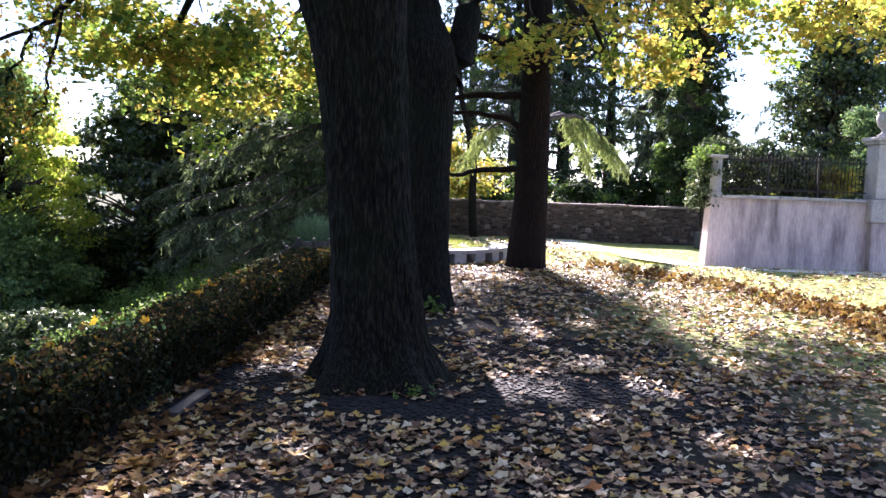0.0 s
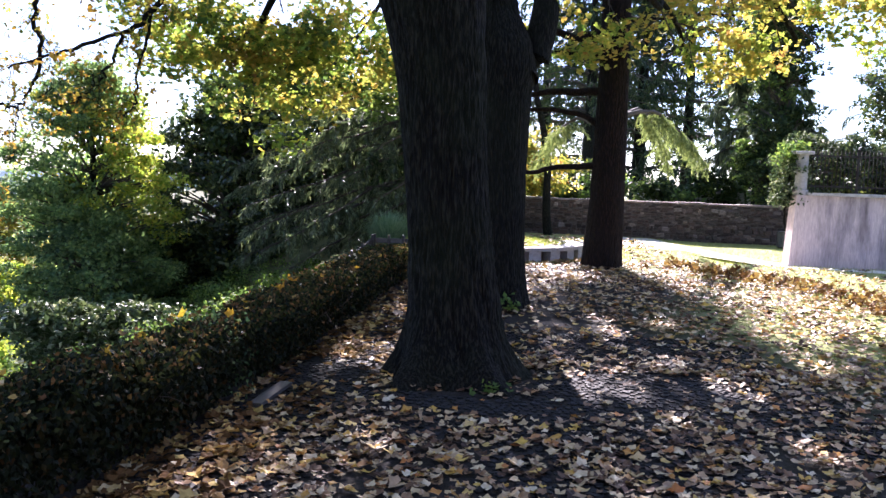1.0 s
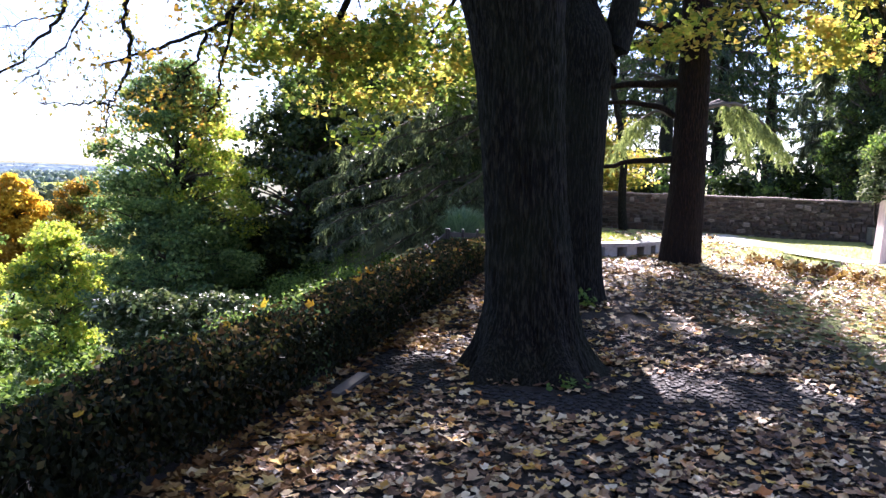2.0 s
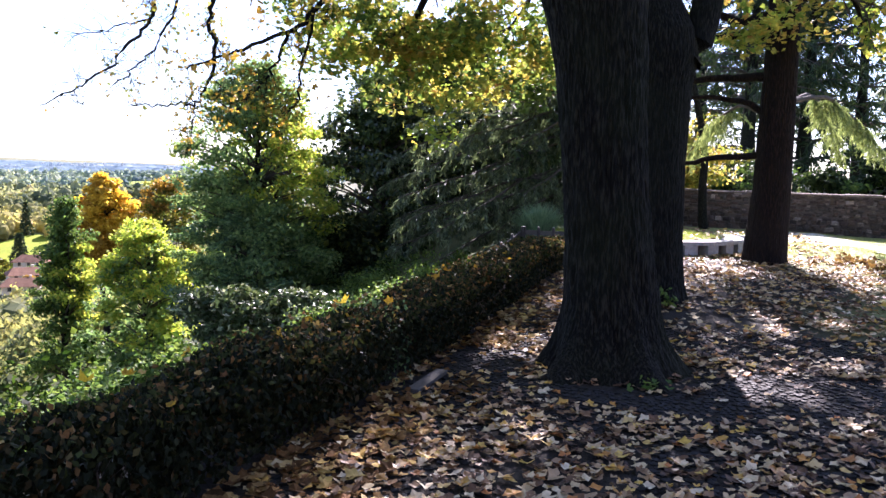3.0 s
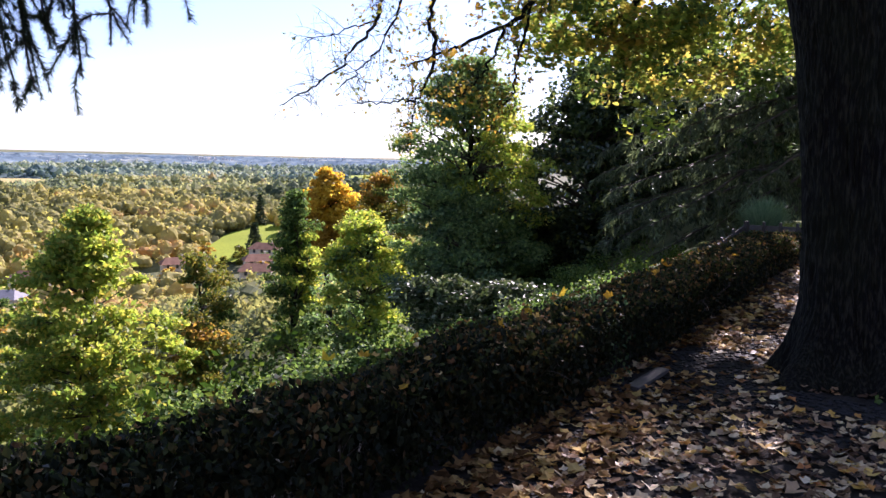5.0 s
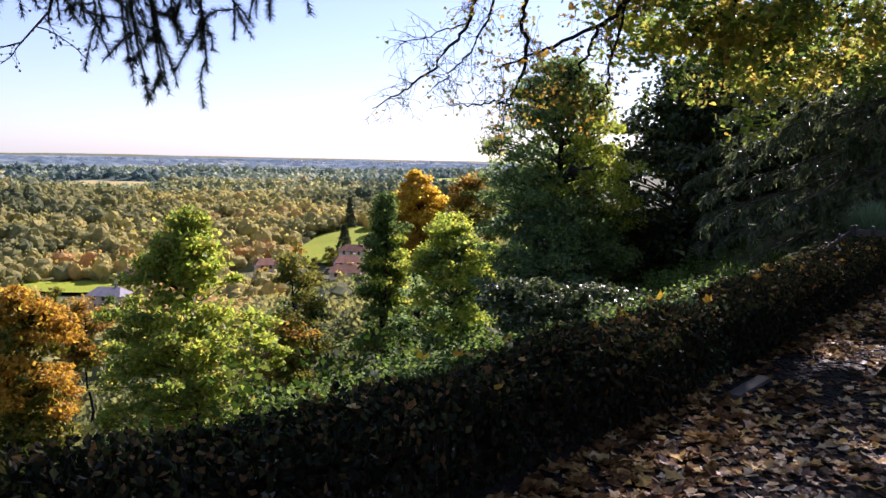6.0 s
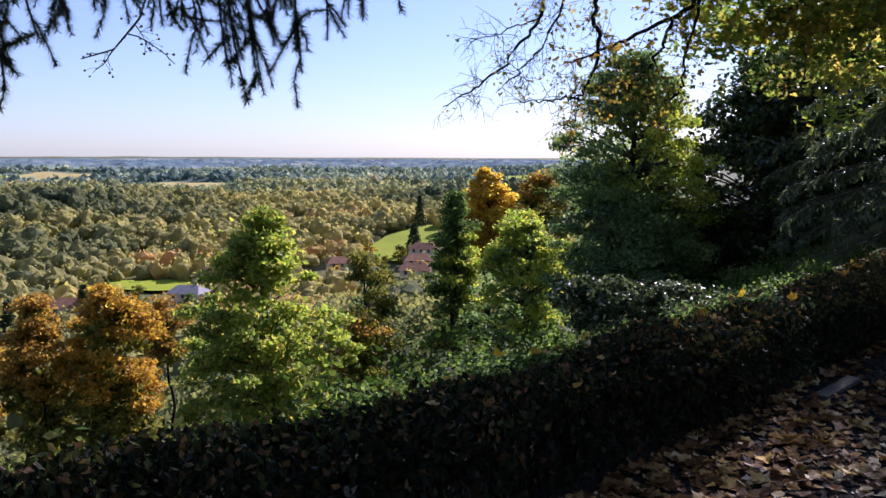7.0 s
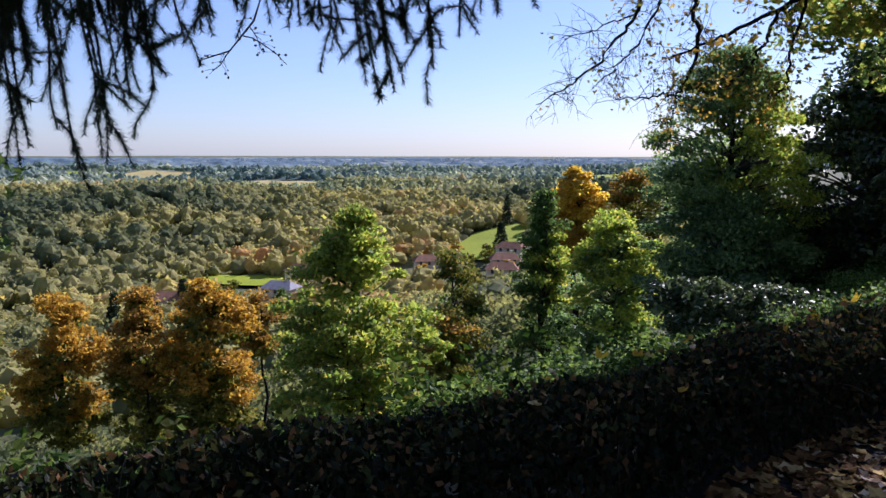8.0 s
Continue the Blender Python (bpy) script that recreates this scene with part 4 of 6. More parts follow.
def conifer(name, label, base, height, reach, first, seed, mat, tiers=14, per_tier=5, droop=0.25, sprays=60, trunk_r=0.25, spray=0.34, hang=0.8, bark_mat=None, taper=1.0, only=None, side=6):
    """A cedar or spruce: straight trunk, tiers of boughs that reach out and droop, sprays of needles."""
    g = np.random.default_rng(seed)
    t = thing(name, label, "tree", (0, 0, 0))
    x, y, z0 = base
    n = 12
    zz = np.linspace(0, 1, n)
    path = np.stack([x + 0.02 * height * np.sin(zz * 3 + seed) * 0.3, y + 0 * zz, z0 - 0.2 + zz * (height + 0.2), trunk_r * (1 - 0.93 * zz) + 0.012], 1)
    v, f = tube(path, 14)
    put_mesh("trunk", v, f, bark_mat or M_BARK, t, smooth=True)
    boughs, wood = [], []
    for k in range(tiers):
        s = first + (1 - first) * (k / tiers)
        zc = z0 + s * height
        for j in range(per_tier):
            a = 2 * np.pi * (j + g.uniform(-0.3, 0.3)) / per_tier + k * 1.1
            if only and not only(a):
                continue
            ln = reach * ((1 - (s - first) / (1 - first) * 0.92) ** taper) * g.uniform(0.65, 1.15)
            tip = np.array([x + ln * np.cos(a), y + ln * np.sin(a), zc - droop * ln * g.uniform(0.6, 1.4)])
            b = limb((x, y, zc), tip, max(0.02, trunk_r * 0.25 * (1 - s * 0.7)), 0.008, 0.10, 0.03, 8, g)
            boughs.append(b)
            wood.append(tube(b, 4))
            more, _ = twigs(b, side, ln * 0.32, 0.01, g, 0.35)
            boughs += more
            wood += [tube(q, 3) for q in more]
    v, f = join(wood)
    tagged(put_mesh("branchwork", v, f, M_TWIG, t), kind="stuff")
    v, f = spray_cloud(boughs, sprays // 2, g, spray * 0.7, spray * 0.075, hang)
    tagged(put_mesh("needle_mass", v, f, mat, t), kind="stuff")
    return t


# the third trunk on the terrace: a tall cedar with bare lower limbs
gz3 = gz(1.2, 13.0)
cedar = shade_tree("cedar_tree", "tall cedar with straight reddish trunk and bare horizontal lower limbs",
                   [(gz3 - 0.05, 1.19, 13.0, 0.315), (gz3 + 0.3, 1.20, 13.0, 0.30), (1.2, 1.23, 13.0, 0.262), (2.2, 1.23, 13.0, 0.245), (3.2, 1.23, 13.0, 0.225), (4.4, 1.21, 13.0, 0.215), (7.0, 1.2, 13.0, 0.17), (11.0, 1.2, 13.0, 0.06)], 0.05, 6, 14,
                   [((1.15, 13.0, 3.66), (-0.7, 13.2, 3.68), 0.085, 0.01, 0), ((1.1, 13.0, 3.4), (-0.6, 13.3, 3.28), 0.06, 0.02, 2), ((1.1, 13.0, 2.83), (-1.2, 13.3, 2.55), 0.075, 0.02, 0), ((1.1, 13.0, 2.28), (-1.0, 13.2, 2.85), 0.055, 0.0, 3), ((1.05, 13.0, 1.70), (-0.9, 13.3, 1.6), 0.06, 0.0, 0), ((1.3, 13.0, 3.9), (3.2, 13.4, 4.1), 0.05, 0.03, 3)],
                   [], M_BARK_RED, groove=0.010)
gc = np.random.default_rng(31)
boughs = []
for k in range(46):
    a, zc = gc.uniform(0, 6.283), gc.uniform(5.8, 10.4)
    ln = gc.uniform(1.0, 2.4) * (1.25 - (zc - 5.8) / 8)
    boughs.append(limb((1.2, 13.0, zc), (1.2 + ln * np.cos(a), 13 + ln * np.sin(a), zc - 0.25 * ln), 0.05, 0.01, 0.1, 0.03, 8, gc))
v, f = join([tube(b, 6) for b in boughs])
tagged(put_mesh("branchwork", v, f, M_TWIG, cedar), kind="stuff")
v, f = spray_cloud(boughs, 240, gc, 0.3, 0.035, 0.5)
tagged(put_mesh("needle_mass", v, f, M_NEEDLE, cedar), kind="stuff")
# its low pale weeping bough behind the trunk
weep = [limb((1.3, 13.2, 2.4), (3.6, 17.6, 2.0), 0.05, 0.01, 0.10, 0.012, 11, gc), limb((1.3, 13.2, 2.4), (2.95, 17.9, 1.95), 0.04, 0.01, 0.11, 0.012, 11, gc), limb((1.1, 13.2, 2.3), (0.1, 17.4, 1.85), 0.04, 0.01, 0.09, 0.012, 11, gc)]
v, f = join([tube(b, 6) for b in weep])
tagged(put_mesh("weeping_bough", v, f, M_TWIG, cedar), kind="stuff")
fronds = []
for b in weep:
    fronds += twigs(b, 130 if b is weep[0] else 70, 0.40, 0.004, gc, 2.2, 0.35)[0]
v, f = spray_cloud(fronds, 34, gc, 0.11, 0.011, 0.9)
tagged(put_mesh("weeping_foliage", v, f, M_CEDAR, cedar, "pale green hanging needles"), kind="stuff")


PROFILES = {"round": ([0, 0.2, 0.5, 0.8, 1.0], [0.55, 0.88, 1.0, 0.75, 0.25]), "spire": ([0, 0.3, 0.55, 0.75, 0.9, 1.0], [0.85, 1.0, 0.84, 0.56, 0.3, 0.08]),
            "tall": ([0, 0.2, 0.45, 0.65, 0.85, 1.0], [0.9, 1.0, 0.97, 0.9, 0.66, 0.22])}


def leafy_tree(name, label, base, crown, radii, clumps, per, leaf, mat, seed, trunk_r=0.16, rad=None, mat2=None, part2=0.3, heart=None, shape="round", tilt=1.5):
    """A tree on the slope: trunk, limbs to its clumps, a lumpy crown of leaf clumps with gaps and a shaded inside."""
    g = np.random.default_rng(seed)
    t = thing(name, label, "tree")
    c = np.array(crown, float)
    rx, ry, rz = radii
    bx, by = base
    top = c + np.array([0, 0, 0.8 * rz])
    path = limb((bx, by, gz(bx, by) - 0.3), top, trunk_r, trunk_r * 0.15, 0.0, 0.02, 14, g)
    v, f = tube(path, 10)
    put_mesh("trunk", v, f, M_BARK, t, smooth=True)
    # clumps fill the crown's outline, which swells and shrinks round the tree
    u, a = g.uniform(0.0, 1, clumps), g.uniform(0, 2 * np.pi, clumps)
    lump = np.array([noise.noise((2.6 * math.cos(p) + seed, 2.6 * math.sin(p), 3.0 * q)) for p, q in zip(a, u)])
    reach = np.interp(u, *PROFILES[shape]) * np.sqrt(g.uniform(0.12, 1, clumps)) * (1 + 0.15 * lump)
    ends = c + np.stack([rx * reach * np.cos(a), ry * reach * np.sin(a), rz * (2 * u - 1) + 0.12 * rz * lump], 1)
    rad = 1.12 * (rad or 0.32 * min(rx, rz))
    leaf *= 1.1
    pts = ends.copy()
    # clumps nearest the heart take mat2; with M_SUNNY that paints in sunlight
    if heart:
        pts = pts[np.argsort(-np.linalg.norm(pts - c - np.array(heart), axis=1))]
    wood = []
    for p in pts:
        k = int(np.clip(np.searchsorted(path[:, 2], p[2] - 0.3 * rz), 2, 12))
        wood.append(tube(limb(path[k, :3], p, max(0.012, trunk_r * 0.25), 0.008, 0.05, 0.05, 5, g), 3))
    v, f = join(wood)
    tagged(put_mesh("branchwork", v, f, M_TWIG, t), kind="stuff")
    cut = int(clumps * (1 - part2)) if mat2 else clumps
    v, f = foliage(pts[:cut], rad, per, leaf, g, 0.48, flat=tilt)
    tagged(put_mesh("crown", v, f, mat, t), kind="stuff")
    if mat2:
        v, f = foliage(pts[cut:], rad, per, leaf, g, 0.48, flat=tilt)
        tagged(put_mesh("crown_edge", v, f, mat2, t), kind="stuff")
    inner = c + (ends - c) * np.array([0.55, 0.55, 0.85])
    v, f = foliage(inner[::3], 0.4 * min(rx, ry), max(20, int(per * 0.4)), leaf * 1.6, g, 0.9)
    tagged(put_mesh("inner_crown", v, f, mat, t), kind="stuff")
    return t


# trees down the slope beyond the hedge
leafy_tree("maple_tree", "bright green maple with a pointed loose crown and a painted sunlit side", (-16.4, 11.8), (-16.6, 11.7, -3.1), (2.3, 2.3, 2.9), 190, 150, 0.12, M_LIME, 51, 0.13, 0.34, M_SUNNY, 0.3, (0.9, 0.8, 1.0), "spire")
leafy_tree("oak_tree", "round amber autumn tree on the slope", (-26.3, 7.5), (-26.3, 7.5, -5.5), (1.3, 1.3, 2.3), 80, 190, 0.13, M_OLIVE, 52, 0.16, 0.42, M_AMBER, 0.72, (0, 0, 1.6))
leafy_tree("oak_tree", "amber and brown autumn tree with a dark trunk", (-24.6, 9.4), (-24.6, 9.4, -5.4), (1.1, 1.1, 2.4), 70, 180, 0.13, M_OLIVE, 65, 0.14, 0.4, M_RUST, 0.6, (0.3, 0.5, 1.7))
leafy_tree("oak_tree", "tall amber tree, olive lower down, on the slope", (-23.0, 10.8), (-23.0, 10.8, -5.2), (1.5, 1.5, 2.5), 100, 190, 0.13, M_OLIVE, 53, 0.16, 0.45, M_AMBER, 0.62, (0.2, 0.4, 2.0))
leafy_tree("oak_tree", "olive and brown young tree on the slope", (-28.6, 5.2), (-28.6, 5.2, -5.4), (1.2, 1.2, 1.7), 36, 150, 0.14, M_OLIVE, 54, 0.12, 0.5, M_YELLOW, 0.3)
leafy_tree("oak_tree", "small russet tree behind the green maple", (-26.6, 14.6), (-26.6, 14.6, -5.0), (0.9, 0.9, 1.2), 26, 130, 0.14, M_OLIVE, 66, 0.1, 0.4, M_RUST, 0.7, (0, 0, 1))
leafy_tree("maple_tree", "flame-gold maple crown rising behind greener trees", (-22.9, 28.2), (-22.8, 28.2, -1.45), (1.75, 1.5, 1.85), 100, 140, 0.15, M_AMBER, 55, 0.2, 0.4, M_GOLD, 0.5, (0.5, 0.2, 1.5), "spire")
leafy_tree("maple_tree", "golden brown tree behind the hornbeam", (-22.2, 31.2), (-22.0, 31.2, -1.7), (2.0, 1.5, 2.0), 70, 140, 0.15, M_OLIVE, 67, 0.18, 0.5, M_RUST, 0.25, (0, 0, 1.2))
leafy_tree("cypress_tree", "narrow dark green ivy-clad tree, its sunlit edge painted with paler leaves", (-18.7, 21.3), (-18.7, 21.3, -3.2), (1.2, 1.2, 3.1), 100, 170, 0.11, M_GREEN, 56, 0.15, 0.38, M_SUNNY, 0.3, (0.9, 0.5, 0.5), "spire")
leafy_tree("hornbeam_tree", "yellow-green tree on the slope, its sunlit side painted with paler leaves", (-13.2, 17.9), (-13.2, 17.9, -2.5), (1.6, 1.5, 2.2), 110, 180, 0.105, M_ASH, 57, 0.15, 0.4, M_SUNNY, 0.72, (0.9, 0.1, 0.6))
leafy_tree("hornbeam_tree", "rounded green tree beside the maple", (-19.5, 17.7), (-19.5, 17.7, -3.9), (1.1, 1.0, 1.8), 46, 150, 0.12, M_GREEN, 73, 0.12, 0.42, M_OLIVE, 0.4, (0.5, 0, 1))
leafy_tree("hawthorn_shrub", "beige and olive shrub on the slope", (-18.0, 16.3), (-18.0, 16.3, -4.7), (1.3, 1.2, 1.3), 40, 130, 0.11, M_OLIVE, 68, 0.08, 0.45, M_RUST, 0.3)
leafy_tree("birch_tree", "thin tree with sparse yellow leaves", (-21.0, 34.5), (-21.0, 34.5, -1.1), (1.6, 1.6, 2.2), 26, 50, 0.14, M_OLIVE, 58, 0.14, 0.5, M_YELLOW, 0.4)
leafy_tree("ash_tree", "tall green tree with sunlight painted in as a yellow-green heart", (-9.4, 16.8), (-9.4, 16.8, 0.8), (2.0, 1.8, 2.65), 270, 170, 0.085, M_ASH, 59, 0.18, 0.36, M_SUNNY, 0.27, (0.7, 0.3, 0.5), "tall")
leafy_tree("ash_tree", "blue-green tree low on the slope", (-8.9, 15.8), (-8.9, 15.8, -1.15), (1.8, 1.5, 1.6), 120, 170, 0.085, M_BLUEGREEN, 60, 0.14, 0.38, M_ASH, 0.4, (0.8, 0.2, 0.6))
leafy_tree("magnolia_tree", "dark glossy-leaved magnolia on the slope", (-7.7, 20.0), (-7.4, 20.0, 0.6), (2.3, 2.0, 3.0), 165, 160, 0.14, M_MAGNOLIA, 61, 0.22, 0.5, M_DARK, 0.15, None, "round")
# the blue-green share lightens this crown in place of glints and fill light
leafy_tree("magnolia_tree", "dark magnolia low on the slope, glints painted in with paler leaves", (-8.6, 18.6), (-8.6, 18.6, -1.6), (1.8, 1.5, 1.7), 80, 170, 0.11, M_MAGNOLIA, 74, 0.16, 0.45, M_BLUEGREEN, 0.55, None, "round")
leafy_tree("holm_oak_tree", "dense dark evergreen tree on the slope", (-4.6, 23.0), (-4.6, 23.0, 0.8), (3.0, 2.4, 3.7), 150, 180, 0.14, M_DARK, 62, 0.25, 0.6, M_BLUEGREEN, 0.25, None, "tall")
leafy_tree("holm_oak_tree", "tall dark evergreen tree behind the magnolia", (-7.0, 24.0), (-7.0, 24.0, 2.2), (2.2, 1.8, 3.3), 120, 150, 0.15, M_DARK, 75, 0.22, 0.6, M_MAGNOLIA, 0.4, None, "tall")
leafy_tree("holm_oak_tree", "dense green tree behind the ash", (-9.6, 28.0), (-9.6, 28.0, 0.0), (3.2, 2.2, 4.2), 120, 150, 0.17, M_GREEN, 70, 0.2, 0.7, M_DARK, 0.5, None, "tall")
leafy_tree("laurel_shrub", "glossy-leaved shrub beyond the hedge, its sun glints painted as pale leaves", (-7.05, 11.75), (-7.1, 11.75, -1.15), (0.95, 0.7, 0.4), 46, 46, 0.10, M_GLOSS, 64, 0.05, 0.28)
leafy_tree("laurel_shrub", "glossy-leaved shrub beyond the hedge, its sun glints painted as pale leaves", (-6.15, 12.0), (-6.0, 12.1, -1.1), (0.8, 0.7, 0.4), 38, 46, 0.10, M_GLOSS, 69, 0.05, 0.28)


def layered_cedar():
    """A cedar by the terrace edge whose long boughs reach out over the slope in drooping layers of fronds."""
    t = conifer("cedar_tree", "dark cedar with long layered drooping boughs above the slope", (-1.4, 18.6, 0.0), 6.2, 3.0, 0.30, 71, M_NEEDLE, 8, 8, 0.12, 90, 0.28, 0.36, 0.7, only=lambda a: math.cos(a) < 0.3)
    g = np.random.default_rng(72)
    tips = [(-5.9, 16.2, 1.05), (-5.4, 15.4, 0.75), (-6.3, 17.2, 1.5), (-5.1, 14.9, 0.3), (-4.4, 14.5, 0.15), (-6.0, 16.8, 0.2), (-5.6, 15.8, -0.3), (-3.9, 14.7, 0.5), (-3.3, 14.9, 0.2), (-4.9, 15.5, 1.6), (-3.6, 15.4, 1.3), (-5.7, 17.5, 2.4),
            (-4.2, 16.0, 2.2), (-4.6, 15.2, -0.5), (-3.6, 14.6, -0.3), (-2.9, 15.3, 0.9), (-6.2, 18.0, -0.2), (-3.0, 15.9, 1.9)]
    wood, fronds = [], []
    for x, y, z in tips:
        root = (-1.5, 18.4, z + 0.75 + 0.12 * math.hypot(x + 1.4, y - 18.4))
        b = limb(root, (x, y, z), 0.055, 0.008, 0.035, 0.018, 14, g)
        wood.append(tube(b, 6))
        side = []
        for s in g.uniform(0.22, 1.0, 46):
            i = min(int(s * 13), 12)
            o = b[i, :3] + (b[i + 1, :3] - b[i, :3]) * (s * 13 - i)
            ah = b[i + 1, :3] - b[i, :3]
            ah /= np.linalg.norm(ah)
            d = np.array([-ah[1], ah[0], 0]) * (1 if g.uniform() < 0.5 else -1) + ah * g.uniform(0.4, 1.1)
            ln = g.uniform(0.3, 0.75) * (1.15 - 0.55 * s)
            side.append(limb(o, o + d / np.linalg.norm(d) * ln + np.array([0, 0, -g.uniform(0.25, 0.7) * ln]), 0.008, 0.003, 0.08, 0.03, 6, g))
        wood += [tube(q, 3) for q in side]
        fronds += side + [b]
    v, f = join(wood)
    tagged(put_mesh("bough_mass", v, f, M_TWIG, t), kind="stuff")
    v, f = spray_cloud(fronds, 44, g, 0.17, 0.017, 0.8)
    tagged(put_mesh("frond_mass", v, f, M_FROND, t, "grey-green drooping cedar fronds"), kind="stuff")


layered_cedar()


# ---------------------------------------------------------------- behind the walls
def backdrop_trees():
    rows = [("pine_tree", (5.6, 62.0), 27, 5.0, 0.20, 81), ("pine_tree", (8.6, 66.0), 28, 5.4, 0.2, 82), ("pine_tree", (12.0, 64.0), 28, 5.0, 0.18, 83), ("pine_tree", (17.0, 68.0), 27, 5.4, 0.12, 89), ("pine_tree", (1.2, 60.0), 25, 5.2, 0.12, 84), ("pine_tree", (-3.2, 60.0), 24, 5.2, 0.1, 85),
            ("pine_tree", (19.0, 40.0), 14, 4.6, 0.2, 86), ("pine_tree", (24.0, 44.0), 15, 5.2, 0.15, 87), ("pine_tree", (30, 42.0), 13, 4.6, 0.1, 88), ("pine_tree", (7.0, 52.0), 20, 4.4, 0.06, 93), ("pine_tree", (3.4, 48.0), 18, 4.2, 0.3, 95)]
    for name, (x, y), h, reach, first, seed in rows:
        near = y < 50
        conifer(name, "tall dark conifer behind the boundary wall", (x, y, 0), h, reach, first, seed, M_NEEDLE, 17, 8, 0.1, (52 if near else 36), 0.45 if y > 30 else 0.16, 0.62 if near else 1.0, 0.5, side=3 if near else 2)
    leafy_tree("ivy_clad_tree", "tree trunk wrapped in dense sunlit ivy behind the boundary wall", (7.2, 24.4), (7.1, 24.4, 4.2), (1.15, 0.9, 3.6), 130, 190, 0.10, M_DARK, 91, 0.2, 0.45, M_GREEN, 0.25, None, "tall")
    leafy_tree("yew_tree", "broad black-green yew behind the railing", (10.9, 24.0), (10.9, 24.0, 3.4), (1.9, 1.3, 2.7), 110, 170, 0.12, M_MAGNOLIA, 97, 0.22, 0.55, M_DARK, 0.3)
    conifer("cedar_tree", "weeping cedar hanging pale sprays over the boundary wall", (7.3, 26.5, 0), 9.5, 1.8, 0.3, 92, M_FROND, 11, 6, 0.35, 150, 0.2, 0.45, 1.4)
    for k, (x, y, z, rx, rz, mat, lab) in enumerate([(5.7, 17.3, 1.85, 0.75, 0.6, M_MAGNOLIA, "ivy and laurel growing through the railing"), (6.6, 17.4, 1.85, 0.85, 0.62, M_MAGNOLIA, "ivy and laurel growing behind the railing"), (7.4, 17.5, 1.8, 0.7, 0.55, M_MAGNOLIA, "laurel growing behind the railing"),
                                                    (8.1, 17.6, 1.75, 0.45, 0.4, M_YELLOW, "small yellow autumn shrub behind the railing"), (5.14, 16.72, 1.75, 0.22, 0.6, M_GLOSS, "ivy climbing the end of the plastered wall")]):
        # upper clumps behind the railing get M_GLOSS, glints painted as pale leaves
        leafy_tree("shrub", lab, (x, y), (x, y, z), (rx, 0.5, rz), 40, 130, 0.07, mat, 101 + k, 0.04, 0.28, M_GLOSS if k < 3 else M_GREEN, 0.3, (0, 0, 0.7))
    leafy_tree("yew_tree", "dense blue-green conifer behind the garden", (10.2, 20.0), (10.2, 20.0, 2.9), (0.75, 0.7, 0.95), 44, 150, 0.07, M_BLUEGREEN, 111, 0.1, 0.3)
    # the high crown lies above view, added to shade the ground before it
    leafy_tree("small_tree", "thin-trunked tall tree by the boundary wall, its unseen yellow crown added for shade", (0.62, 21.6), (-0.3, 22.2, 8.5), (0.9, 2.0, 1.3), 40, 150, 0.13, M_YELLOW, 112, 0.13, 0.8, M_LIME, 0.4)
    leafy_tree("shrub", "yellow-leaved shrub behind the boundary wall", (0.4, 23.8), (0.4, 23.8, 1.9), (1.2, 0.8, 0.9), 30, 110, 0.11, M_YELLOW, 113, 0.05, 0.5, M_OLIVE, 0.4)


backdrop_trees()


def thicket():
    """Evergreen shrubs in a row behind the boundary wall."""
    g = np.random.default_rng(61)
    for k in range(11):
        x, y, h = -4.5 + 1.75 * k + g.normal(0, 0.3), 28 + g.normal(0, 1.0), g.uniform(1.3, 2.3)
        leafy_tree("evergreen_shrub", "dark evergreen shrub behind the boundary wall", (x, y), (x, y, h * 0.62), (1.15, 0.9, h * 0.55), 26, 90, 0.15, M_DARK, 120 + k, 0.06, 0.5, M_GREEN, 0.2)


thicket()


def ornamental_grass():
    g = np.random.default_rng(5)
    t = thing("ornamental_grass", "round clump of blue-green ornamental grass behind the fence", "grass", (-2.55, 15.0, gz(-2.55, 15.0)))
    n = 2000
    a, tip = g.uniform(0, 6.283, n), np.abs(g.normal(0.45, 0.38, n))
    pieces = []
    for k in range(n):
        ln = g.uniform(0.5, 0.72)
        d = np.array([np.cos(a[k]) * np.sin(tip[k]), np.sin(a[k]) * np.sin(tip[k]), np.cos(tip[k])])
        s = np.array([-np.sin(a[k]), np.cos(a[k]), 0]) * 0.006
        o = np.array([np.cos(a[k]), np.sin(a[k]), 0]) * g.uniform(0, 0.2)
        m = o + d * ln * 0.6
        e = o + d * ln + np.array([np.cos(a[k]) * 0.07, np.sin(a[k]) * 0.07, -0.10 * np.sin(tip[k])])
        pieces.append((np.array([o - s, o + s, m + s, m - s, e]), np.array([(0, 1, 2), (0, 2, 3), (3, 2, 4)])))
    v, f = join(pieces)
    tagged(put_mesh("blade_mass", v, f, M_REED, t), kind="stuff")


ornamental_grass()


